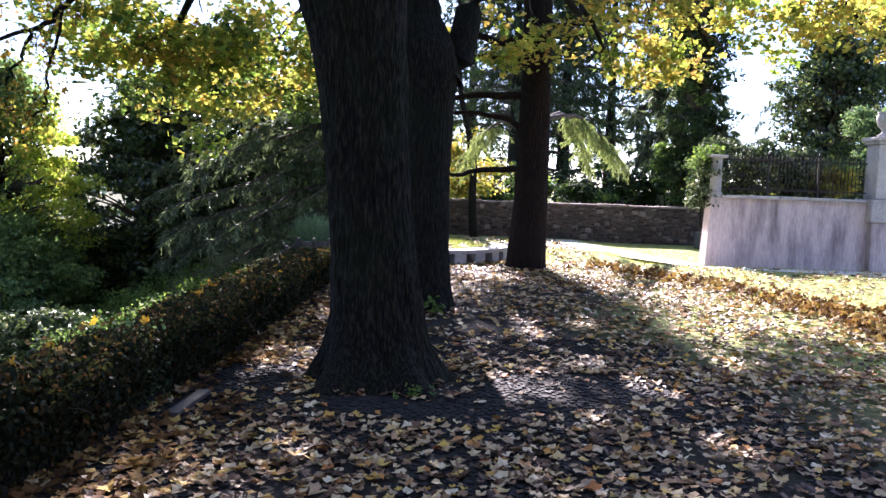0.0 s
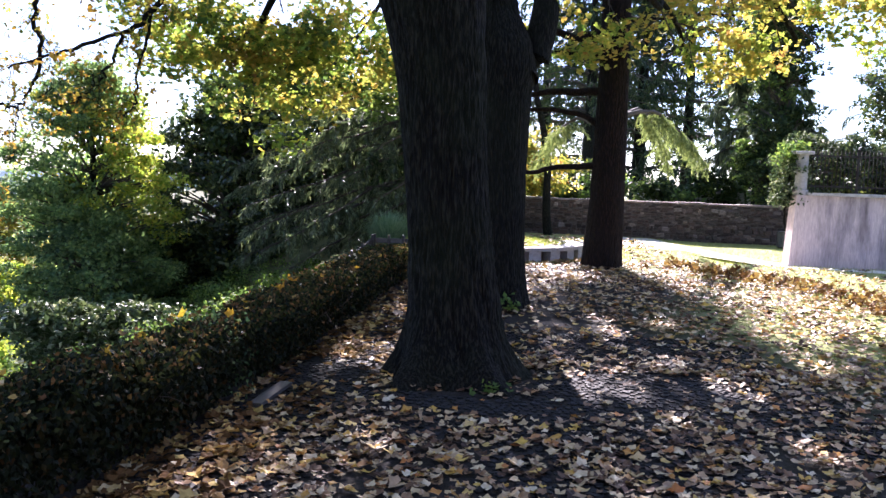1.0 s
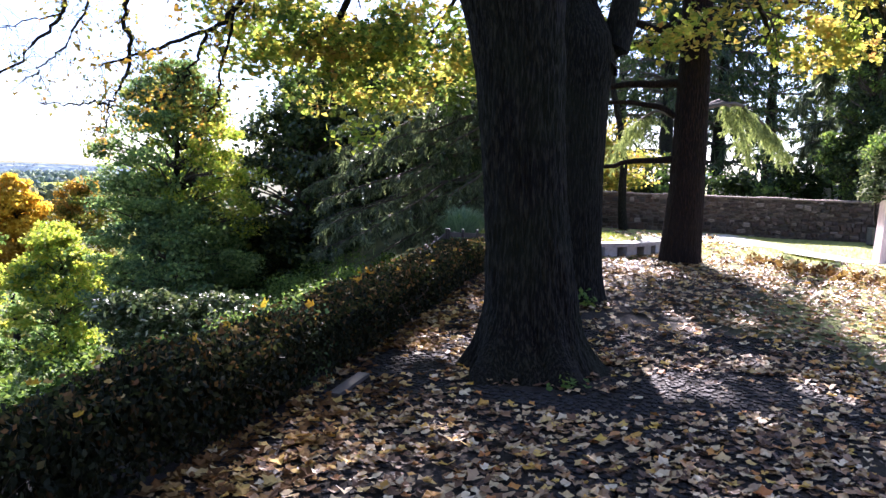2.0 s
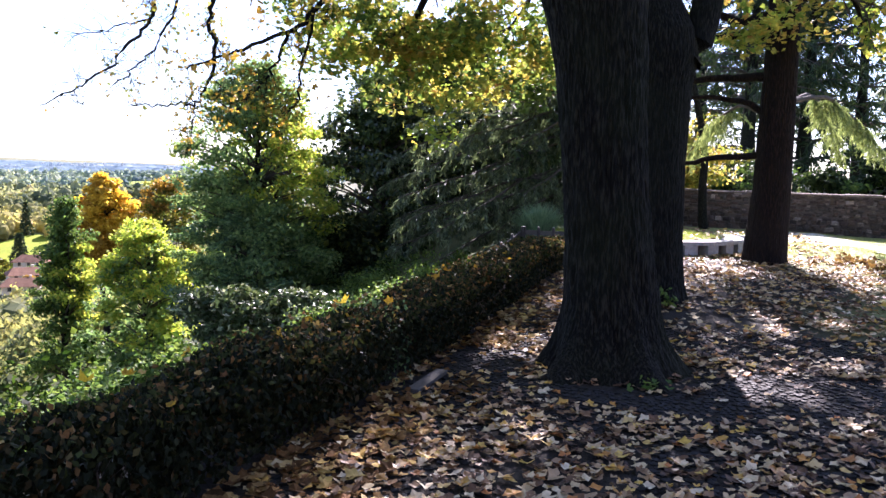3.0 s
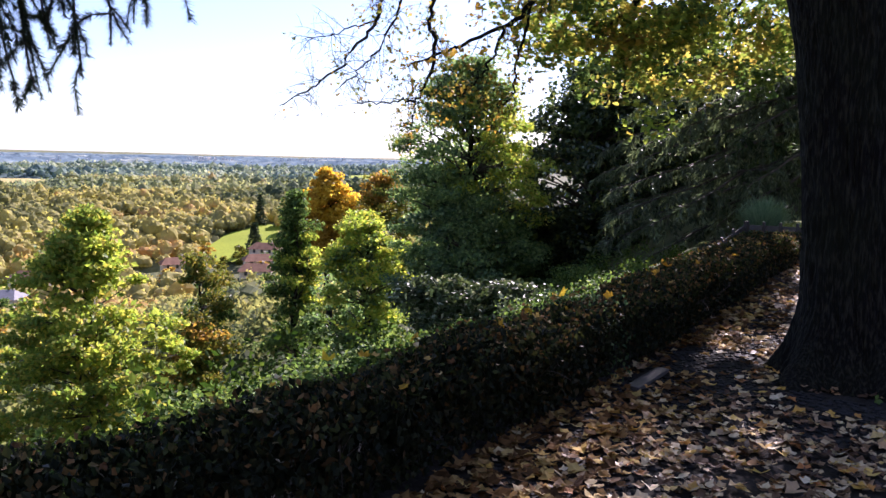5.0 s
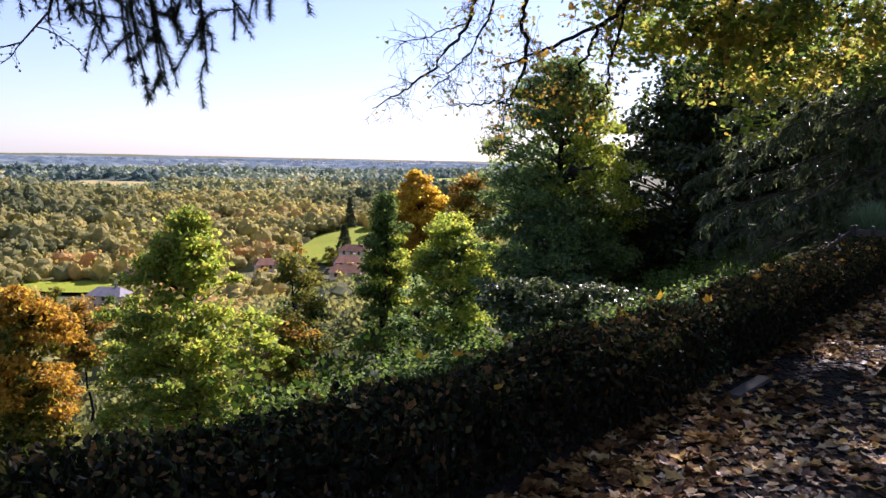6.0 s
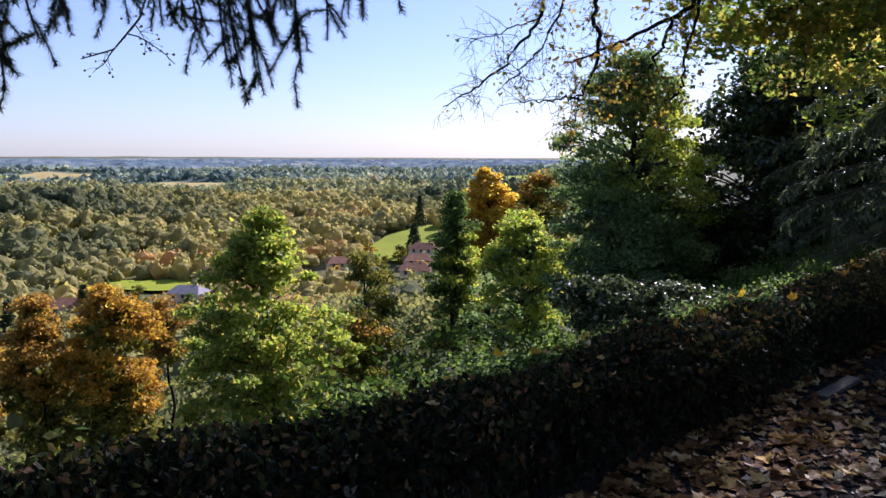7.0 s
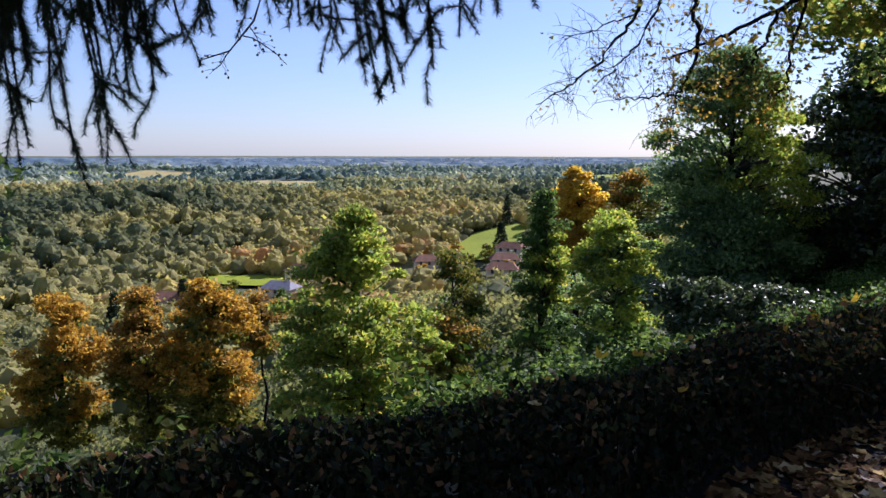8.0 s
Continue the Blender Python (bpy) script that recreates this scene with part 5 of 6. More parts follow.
# ---------------------------------------------------------------- the hedge and what grows below it
def hedge():
    g = np.random.default_rng(17)
    h = thing("hedge", "low clipped dark evergreen hedge with fallen leaves caught on top", "hedge")

    def fill(n, near, depth):
        y = np.concatenate([g.uniform(-3.5, 5.0, int(n * near)), g.uniform(5.0, 12.3, n - int(n * near))])
        top = 0.455 + 0.025 * np.sin(y * 2.1) + 0.02 * np.sin(y * 5.3 + 1) - 0.20 * smooth((y - 9.0) / 3.0)
        half = 0.27 + 0.03 * np.sin(y * 3.1 + 2)
        a = g.uniform(0, 2 * np.pi, n)
        sx, sz = np.cos(a), np.sin(a)
        k = depth(n) / np.maximum(np.abs(sx) ** 3.5 + np.abs(sz) ** 3.5, 1e-6) ** (1 / 3.5)
        x = hedge_x(y) + 0.09 + sx * k * half
        z = top / 2 + sz * k * top / 2 + 0.02
        patch = np.array([noise.noise((p * 9.0, q * 11.0, 2.0)) for p, q in zip(y + 0.9 * (x - hedge_x(y)), z)])
        thin = 0.55 * np.exp(-((y - 5.0) / 0.14) ** 2) + 0.95 * smooth((patch - 0.02) / 0.16) * smooth((y - 0.5) / 0.4) * smooth((3.6 - y) / 0.5) * (z < 0.37) * (z > 0.04)
        bare = g.uniform(0, 1, n) < np.clip(0.75 - z / 0.34, 0, 0.72) * (0.6 + 0.4 * np.sin(y * 4.0)) + thin
        pos = np.stack([x, y, z + land(x, y).clip(-0.05, 1)], 1)[~bare]
        return pos + g.normal(0, 0.012, pos.shape)

    def hang(m, loose):
        d = g.normal(0, loose, (m, 3)) + np.array([0, 0, -1.0])
        d /= np.linalg.norm(d, axis=1)[:, None]
        x = np.cross(d, g.normal(size=(m, 3)))
        x /= np.linalg.norm(x, axis=1)[:, None]
        return np.stack([x, d, np.cross(x, d)], -1)

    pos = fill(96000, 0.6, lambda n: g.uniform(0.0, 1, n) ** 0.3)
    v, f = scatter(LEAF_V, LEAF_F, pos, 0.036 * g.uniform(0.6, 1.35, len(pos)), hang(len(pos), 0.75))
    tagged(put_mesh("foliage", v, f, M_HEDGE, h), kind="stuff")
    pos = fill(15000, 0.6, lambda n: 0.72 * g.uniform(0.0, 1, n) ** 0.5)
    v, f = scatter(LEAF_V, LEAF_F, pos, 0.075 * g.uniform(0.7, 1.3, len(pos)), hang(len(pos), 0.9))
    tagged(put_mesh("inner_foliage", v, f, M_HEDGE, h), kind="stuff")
    # olive and brown leaves gathered on top, partly to paint it sunlit
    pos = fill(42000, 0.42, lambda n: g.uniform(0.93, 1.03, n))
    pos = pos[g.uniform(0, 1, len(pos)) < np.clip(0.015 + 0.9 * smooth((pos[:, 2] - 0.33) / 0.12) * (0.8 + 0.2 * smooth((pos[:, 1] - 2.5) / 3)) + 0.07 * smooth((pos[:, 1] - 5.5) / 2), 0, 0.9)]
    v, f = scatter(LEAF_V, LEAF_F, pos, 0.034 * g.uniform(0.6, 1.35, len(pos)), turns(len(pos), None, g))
    tagged(put_mesh("top_foliage", v, f, M_HEDGE_TIP, h, "olive and browning leaves, paler along the top to paint in light"), kind="stuff")
    # a gap where paler ivy hangs in
    n = 620
    y = 5.0 + g.normal(0, 0.10, n)
    z = g.uniform(0.0, 0.52, n)
    pos = np.stack([hedge_x(y) + 0.09 + g.uniform(-0.28, 0.25, n) - 0.1 * z, y, z], 1)
    v, f = scatter(LEAF_V, LEAF_F, pos, 0.036 * g.uniform(0.5, 1.3, n), hang(n, 0.9))
    tagged(put_mesh("hanging_ivy", v, f, M_BLUEGREEN, h, "paler ivy sprigs hanging in a gap"), kind="stuff")
    wood = []
    for yy in np.arange(-3.4, 12.2, 0.09):
        b = np.array([hedge_x(yy) + g.normal(0, 0.08), yy, -0.05])
        e = b + np.array([g.normal(0, 0.16), g.normal(0, 0.12), g.uniform(0.33, 0.43) - 0.18 * float(smooth((yy - 9.0) / 3.0))])
        p = limb(b, e, 0.008, 0.003, 0, 0.06, 6, g)
        wood.append(tube(p, 5))
        wood += [tube(q, 4) for q in twigs(p, 3, 0.2, 0.003, g, 0)[0]]
    v, f = join(wood)
    tagged(put_mesh("stem_mass", v, f, M_TWIG, h), kind="stuff")


hedge()


def undergrowth():
    """Shrubs and ivy that fill the slope just below the hedge."""
    g = np.random.default_rng(19)
    n = 460
    d, y = g.uniform(0.35, 9, n), g.uniform(-3, 9.5, n)
    x = hedge_x(y) - 0.5 - d
    z = land(x, y) + g.uniform(0.02, 0.42, n) * np.clip(0.25 + d * 0.2, 0.25, 1.6) * np.where(y > 5, 0.6, 1)
    p = np.stack([x, y, z], 1)
    v, f = foliage(p[:70], 0.40, 120, 0.055, g, 0.55, flat=1.3)
    tagged(put_mesh("undergrowth", v, f, M_GREEN), "dense green brambles and ivy on the slope below the hedge", "undergrowth", kind="stuff")
    v, f = foliage(p[70:], 0.42, 120, 0.055, g, 0.55, flat=1.3)
    tagged(put_mesh("undergrowth", v, f, M_IVY), "dark ivy on the slope below the hedge", "undergrowth", kind="stuff")
    # mounds of shrubs stepping down the bank
    for count, lo, hi, y0, y1, size, mat, lab in ((70, 1.2, 8.0, -4, 6.5, 0.55, M_IVY, "dark green shrubs on the bank below the hedge"), (55, 0.9, 7.0, 5.0, 17, 0.5, M_IVY, "dark evergreen shrubs on the bank behind the hedge"), (50, 1.5, 7.5, 6.0, 17, 0.6, M_GREEN, "green shrubs on the bank behind the hedge"),
                                                  (60, 6.0, 17.0, -6, 20, 0.95, M_IVY, "green shrubs filling the bank between the trees"), (36, 4.0, 16.0, 4, 18, 0.9, M_GREEN, "leafy green shrubs filling the bank between the trees")):
        d, y = g.uniform(lo, hi, count), g.uniform(y0, y1, count)
        x = hedge_x(y) - 0.5 - d
        r = size * g.uniform(0.6, 1.25, count) * np.clip(0.45 + d / 5, 0.6, 1)
        q = g.normal(size=(count, 9, 3))
        q[:, :, 2] = np.abs(q[:, :, 2])
        q /= np.linalg.norm(q, axis=2)[:, :, None]
        p = np.stack([x, y, land(x, y) - 0.1], 1)[:, None, :] + q * (r * 0.75)[:, None, None]
        v, f = foliage(p.reshape(-1, 3), 0.55 * size, 64, 0.035 + 0.05 * size, g, 0.65, flat=1.3)
        tagged(put_mesh("bank_shrubs", v, f, mat), lab, "shrubs", kind="stuff")
    d, y = g.uniform(8, 60, 520), g.uniform(-14, 50, 520)
    x = hedge_x(y) - 0.5 - d
    p = np.stack([x, y, land(x, y) + g.uniform(0, 1.6, 520)], 1)
    v, f = foliage(p, 1.3, 60, 0.24, g, 0.7)
    tagged(put_mesh("slope_scrub", v, f, M_IVY), "thick scrub covering the wooded slope", "scrub", kind="stuff")


undergrowth()


# ---------------------------------------------------------------- the valley
FIELDS = [(-243, 246, 34, 13, 2.05, "meadow"), (-260, 138, 24, 9, 1.0, "meadow"), (-805, 465, 110, 60, 2.62, "crop"), (-620, 900, 130, 60, 2.2, "meadow"), (-1150, 480, 140, 70, 2.75, "crop"), (-520, 720, 46, 30, 0.9, "meadow"), (-820, 1500, 120, 60, 0.7, "crop"), (-1250, 420, 80, 40, 0.3, "meadow")]
HOUSES = [(-213, 226, 10, 7, 0.4, 0), (-200, 209, 10, 7, 0.9, 0), (-186, 193, 10, 7, 0.7, 0), (-230, 198, 10, 7, 1.0, 0), (-223, 130, 10, 7, 0.5, 1), (-247, 153, 11, 7, 0.2, 0), (-214, 91, 12, 7, 0.8, 0)]
# ground between the houses and below the meadows, cleared to fit the camera's view
OPEN = [(-205, 214, 48, 22, 2.32), (-240, 126, 34, 12, 2.65)]


def in_field(x, y, grow=1.0):
    hit = np.zeros(np.shape(x), bool)
    for cx, cy, a, b, w, _ in FIELDS:
        dx, dy = x - cx, y - cy
        u, v = dx * math.cos(w) + dy * math.sin(w), -dx * math.sin(w) + dy * math.cos(w)
        hit |= (u / (a * grow)) ** 2 + (v / (b * grow)) ** 2 < 1
    for cx, cy, a, b, w in OPEN:
        dx, dy = x - cx, y - cy
        u, v = dx * math.cos(w) + dy * math.sin(w), -dx * math.sin(w) + dy * math.cos(w)
        hit |= (u / a) ** 2 + (v / b) ** 2 < 1
    for hx, hy, *_ in HOUSES:
        hit |= (x - hx) ** 2 + (y - hy) ** 2 < 14 ** 2
    return hit


def fields():
    for cx, cy, a, b, w, kind in FIELDS:
        v, f = [], []
        rings, sides = 8, 40
        for k in range(rings + 1):
            for s in range(sides):
                q = 2 * math.pi * s / sides
                wob = 1 + 0.10 * math.sin(3 * q + cx) + 0.06 * math.sin(7 * q)
                u, t = a * k / rings * math.cos(q) * wob, b * k / rings * math.sin(q) * wob
                x, y = cx + u * math.cos(w) - t * math.sin(w), cy + u * math.sin(w) + t * math.cos(w)
                v.append((x, y, gz(x, y) + 1.2))
        for k in range(rings):
            for s in range(sides):
                f.append((k * sides + s, k * sides + (s + 1) % sides, (k + 1) * sides + (s + 1) % sides, (k + 1) * sides + s))
        tagged(put_mesh("meadow" if kind == "meadow" else "stubble_field", v, f, M_FIELD if kind == "meadow" else M_CROP, smooth=True), "bright sunlit clearing among the woods of the valley", "field", kind="structure")


fields()


def house(x, y, l, w, turn, grey):
    z = gz(x, y) + 0.5
    h = thing("house", "small plastered valley house with " + ("grey roof" if grey else "red tiled roof"), "house", (x, y, z), "houses in the valley")
    h.rotation_euler = (0, 0, turn)
    part("wall", one_box(-l / 2, -w / 2, -3, l / 2, w / 2, 5.2), M_PLASTER, h)
    bm = bmesh.new()
    e, rise = 0.7, 2.2
    a = [bm.verts.new(p) for p in ((-l / 2 - e, -w / 2 - e, 5.0), (l / 2 + e, -w / 2 - e, 5.0), (l / 2 + e, w / 2 + e, 5.0), (-l / 2 - e, w / 2 + e, 5.0), (-l / 2 + 1.5, 0, 5.0 + rise), (l / 2 - 1.5, 0, 5.0 + rise))]
    for q in ((0, 1, 5, 4), (1, 2, 5), (2, 3, 4, 5), (3, 0, 4), (3, 2, 1, 0)):
        bm.faces.new([a[k] for k in q])
    roof = part("roof", bm, M_SLATE if grey else M_ROOF, h)
    part("chimney", one_box(l * 0.2, 0.6, 5.5, l * 0.2 + 0.7, 1.3, 7.8), M_PLASTER, roof)
    for sx in (-1, 0, 1):
        for zz in (1.2, 3.6):
            for side in (-1, 1):
                part("window", one_box(sx * l * 0.3 - 0.5, side * (w / 2) - 0.03, zz, sx * l * 0.3 + 0.5, side * (w / 2) + 0.03, zz + 1.3), M_GLASS, h)


for row in HOUSES:
    house(*row)


CHIP_V = np.array([(0, 0.55, 0), (0.5, -0.3, 0.05), (-0.5, -0.3, -0.05)])
CHIP_F = np.array([(0, 1, 2)])


def crown_shape(facets, seed, plate, body, chips, core):
    """A far tree's crown, about 1 in radius: leaf sprays over a body of several rounded lobes."""
    g = np.random.default_rng(seed)
    k = 6
    c = g.normal(size=(k, 3))
    c[:, 2] = np.abs(c[:, 2]) * 0.8 - 0.1
    c *= (g.uniform(0.35, 0.62, k) / np.linalg.norm(c, axis=1))[:, None]
    lr = g.uniform(0.34, 0.55, k)
    bm = bmesh.new()
    bmesh.ops.create_icosphere(bm, subdivisions=body, radius=1.0)
    for v in bm.verts:
        u = np.array(v.co[:])
        along = c @ u
        side = lr ** 2 - (np.sum(c * c, 1) - along ** 2)
        out = np.max(np.where(side > 0, along + np.sqrt(np.maximum(side, 0)), 0.3))
        v.co = Vector(u) * float(out) * core * g.uniform(0.86, 1.07)
    bv = np.array([v.co[:] for v in bm.verts])
    bf = np.array([[v.index for v in q.verts] for q in bm.faces if max(v.co.z for v in q.verts) > -0.1])
    bm.free()
    q = g.normal(size=(facets, 3))
    q[:, 2] += 0.25
    q /= np.linalg.norm(q, axis=1)[:, None]
    w = g.integers(0, k, facets)
    pos = c[w] + q * (lr[w] * g.uniform(0.82, 1.04, facets))[:, None]
    tv, tf = (CHIP_V, CHIP_F) if chips else (LEAF_V, LEAF_F)
    v, f = scatter(tv, tf, pos, plate * g.uniform(0.6, 1.3, facets), turns(facets, None, g))
    return join([(bv, bf), (v, f)])


def wood_tone(x, y, g):
    patch = np.array([noise.noise((px * 0.006, py * 0.006, 3.0)) for px, py in zip(x, y)])
    fine = np.array([noise.noise((px * 0.02, py * 0.02, 8.0)) for px, py in zip(x, y)])
    far = np.hypot(x, y)
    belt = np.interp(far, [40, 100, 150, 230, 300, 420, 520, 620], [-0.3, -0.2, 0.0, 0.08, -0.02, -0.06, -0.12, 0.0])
    return np.clip(0.46 + belt + 0.8 * patch + 0.35 * fine + g.normal(0, 0.11, len(x)), 0, 1)


def toned(ob, tone):
    at = ob.data.attributes.new("tone", "FLOAT", "POINT")
    at.data.foreach_set("value", np.asarray(tone).astype(np.float32))
    return ob


def woods(name, label, near, far, count, radius, facets, plate, body, mat, seed, bearings=(13, 82), chips=False, core=0.9):
    """Woodland: crowns strewn over the valley between two distances; each crown has a tone of its own."""
    g = np.random.default_rng(seed)
    d = np.sqrt(g.uniform(near ** 2, far ** 2, count))
    a = np.radians(g.uniform(bearings[0], bearings[1], count))
    x, y = -d * np.sin(a), d * np.cos(a)
    edge = hedge_x(y) - x
    ok = ~in_field(x, y, 1.1) & (edge > near * 0.4)
    x, y = x[ok], y[ok]
    n = len(x)
    r = radius * np.clip(0.5 + g.gamma(3.0, 0.17, n), 0.5, 1.45)
    tone = wood_tone(x, y, g)
    z = land(x, y) + r * 0.45
    shapes = [crown_shape(facets, s + seed * 7, plate, body, chips, core) for s in range(6)]
    pieces, tones = [], []
    for k in range(6):
        sel = np.arange(n) % 6 == k
        tv, tf = shapes[k]
        w = g.uniform(0, 6.283, sel.sum())
        c, s = np.cos(w), np.sin(w)
        o = np.zeros_like(c)
        rot = np.stack([c, -s, o, s, c, o, o, o, o + g.uniform(0.8, 1.35, len(c))], 1).reshape(-1, 3, 3)
        pieces.append(scatter(tv, tf, np.stack([x[sel], y[sel], z[sel]], 1), r[sel], rot))
        tones.append(np.clip(np.repeat(tone[sel], len(tv)) + g.normal(0, 0.10, len(tv) * int(sel.sum())), 0, 1))
    v, f = join(pieces)
    tagged(toned(put_mesh(name, v, f, mat), np.concatenate(tones)), label, "woods", kind="stuff")
    # the closed understorey between the crowns, its tone halved to paint shade
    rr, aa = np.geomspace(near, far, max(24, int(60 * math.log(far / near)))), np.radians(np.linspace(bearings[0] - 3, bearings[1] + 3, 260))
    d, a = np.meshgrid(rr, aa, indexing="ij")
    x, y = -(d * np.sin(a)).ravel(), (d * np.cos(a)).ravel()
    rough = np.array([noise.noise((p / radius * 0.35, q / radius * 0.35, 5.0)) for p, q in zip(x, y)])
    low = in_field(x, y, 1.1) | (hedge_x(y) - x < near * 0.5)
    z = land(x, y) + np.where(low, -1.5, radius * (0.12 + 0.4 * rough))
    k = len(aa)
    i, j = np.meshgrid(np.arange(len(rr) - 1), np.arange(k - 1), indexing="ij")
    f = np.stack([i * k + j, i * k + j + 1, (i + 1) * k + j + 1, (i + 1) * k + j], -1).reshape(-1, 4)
    tagged(toned(put_mesh(name, np.stack([x, y, z], 1), f, mat), wood_tone(x, y, g) * 0.5), label + ", low growth painted darker as shade between the crowns", "woods", kind="stuff")


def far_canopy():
    """The treetops of the plain, as one rough sheet out to the skyline, haze painted in as blue."""
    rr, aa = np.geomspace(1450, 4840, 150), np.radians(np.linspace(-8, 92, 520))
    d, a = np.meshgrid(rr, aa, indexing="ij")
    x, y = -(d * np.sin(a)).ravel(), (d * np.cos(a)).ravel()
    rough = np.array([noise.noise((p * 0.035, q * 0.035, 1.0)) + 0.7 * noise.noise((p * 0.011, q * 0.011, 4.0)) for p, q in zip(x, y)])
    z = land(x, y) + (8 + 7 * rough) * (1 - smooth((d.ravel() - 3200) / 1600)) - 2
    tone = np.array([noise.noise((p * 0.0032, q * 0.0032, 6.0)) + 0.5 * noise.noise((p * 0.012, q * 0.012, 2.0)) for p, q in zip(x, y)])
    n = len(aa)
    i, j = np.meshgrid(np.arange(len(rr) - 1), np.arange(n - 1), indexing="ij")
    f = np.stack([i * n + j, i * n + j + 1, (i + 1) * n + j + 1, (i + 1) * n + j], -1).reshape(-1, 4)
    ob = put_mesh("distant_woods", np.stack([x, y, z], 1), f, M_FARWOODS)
    tagged(toned(ob, np.clip(0.42 + 0.7 * tone, 0, 1)), "distant wooded plain reaching the skyline, haze painted in as blue", "woods", kind="stuff")


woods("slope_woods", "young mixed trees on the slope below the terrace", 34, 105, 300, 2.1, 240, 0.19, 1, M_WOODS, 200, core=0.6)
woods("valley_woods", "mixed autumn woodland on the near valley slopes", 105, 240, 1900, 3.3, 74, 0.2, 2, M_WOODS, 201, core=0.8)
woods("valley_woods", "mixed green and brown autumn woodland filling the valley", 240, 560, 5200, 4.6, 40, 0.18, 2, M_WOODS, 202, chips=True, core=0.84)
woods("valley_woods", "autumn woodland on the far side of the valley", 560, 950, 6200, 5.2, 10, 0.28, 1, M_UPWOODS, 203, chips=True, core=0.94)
woods("distant_woods", "wooded hills beyond the valley, haze painted blue into the leaves", 900, 1600, 6200, 6.8, 6, 0.34, 1, M_MIDWOODS, 204, (12, 83), chips=True)
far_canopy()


def distant_village():
    """Pale houses of a village far out on the plain."""
    g = np.random.default_rng(77)
    bm = bmesh.new()
    for a0, d0, m in ((47.0, 2300, 22), (40.5, 2900, 14), (55.0, 2000, 9), (34.0, 2600, 10), (62.0, 2500, 7)):
        for k in range(m):
            a, d = radians(a0 + g.normal(0, 1.3)), d0 + g.normal(0, 160)
            x, y, w, h = -d * math.sin(a), d * math.cos(a), g.uniform(5, 9), g.uniform(4, 7)
            z = gz(x, y) + 10
            box(bm, x - w / 2, y - w / 2, z - 14, x + w / 2, y + w / 2, z + h)
    tagged(part("village_houses", bm, M_PALE), "pale houses of a village far out on the plain", "village", kind="stuff")


distant_village()
conifer("spruce_tree", "dark conifer standing in the meadow by the houses", (-229.5, 237.5, gz(-229.5, 237.5)), 13, 4.8, 0.03, 301, M_NEEDLE, 12, 7, 0.12, 60, 0.3, 1.2, 0.5, side=3)
conifer("spruce_tree", "dark conifer among the autumn trees of the valley", (-211, 92.3, gz(-211, 92.3)), 12, 3.0, 0.06, 302, M_NEEDLE, 11, 7, 0.12, 60, 0.3, 1.1, 0.5, side=3)
conifer("spruce_tree", "dark conifer among the autumn trees of the valley", (-189, 65.8, gz(-189, 65.8)), 12, 2.8, 0.06, 303, M_NEEDLE, 11, 7, 0.12, 60, 0.3, 1.1, 0.5, side=3)
conifer("spruce_tree", "dark conifer at the edge of the meadow", (-262, 275, gz(-262, 275)), 16, 3.8, 0.06, 304, M_NEEDLE, 12, 7, 0.12, 60, 0.3, 1.2, 0.5, side=3)


def garden_shrubs():
    """Round shrubs among the houses of the valley."""
    g = np.random.default_rng(88)
    for k, (x, y, r) in enumerate([(-222, 222, 3.2), (-207, 219, 2.6), (-192, 202, 3.0), (-214, 205, 3.4), (-196, 186, 2.6), (-236, 218, 3.6), (-188, 208, 2.8), (-212, 124, 3.0), (-200, 104, 2.8), (-232, 118, 3.2), (-216, 107, 2.6), (-222, 188, 3.2), (-206, 197, 3.0), (-180, 198, 2.6), (-235, 142, 3.0)]):
        z = gz(x, y)
        leafy_tree("garden_tree", "rounded garden tree between the valley houses", (x, y), (x, y, z + r * 1.1), (r, r, r * 1.1), 26, 36, 0.7, (M_OLIVE, M_GREEN, M_RUST)[k % 3], 320 + k, 0.2, 1.1)


garden_shrubs()


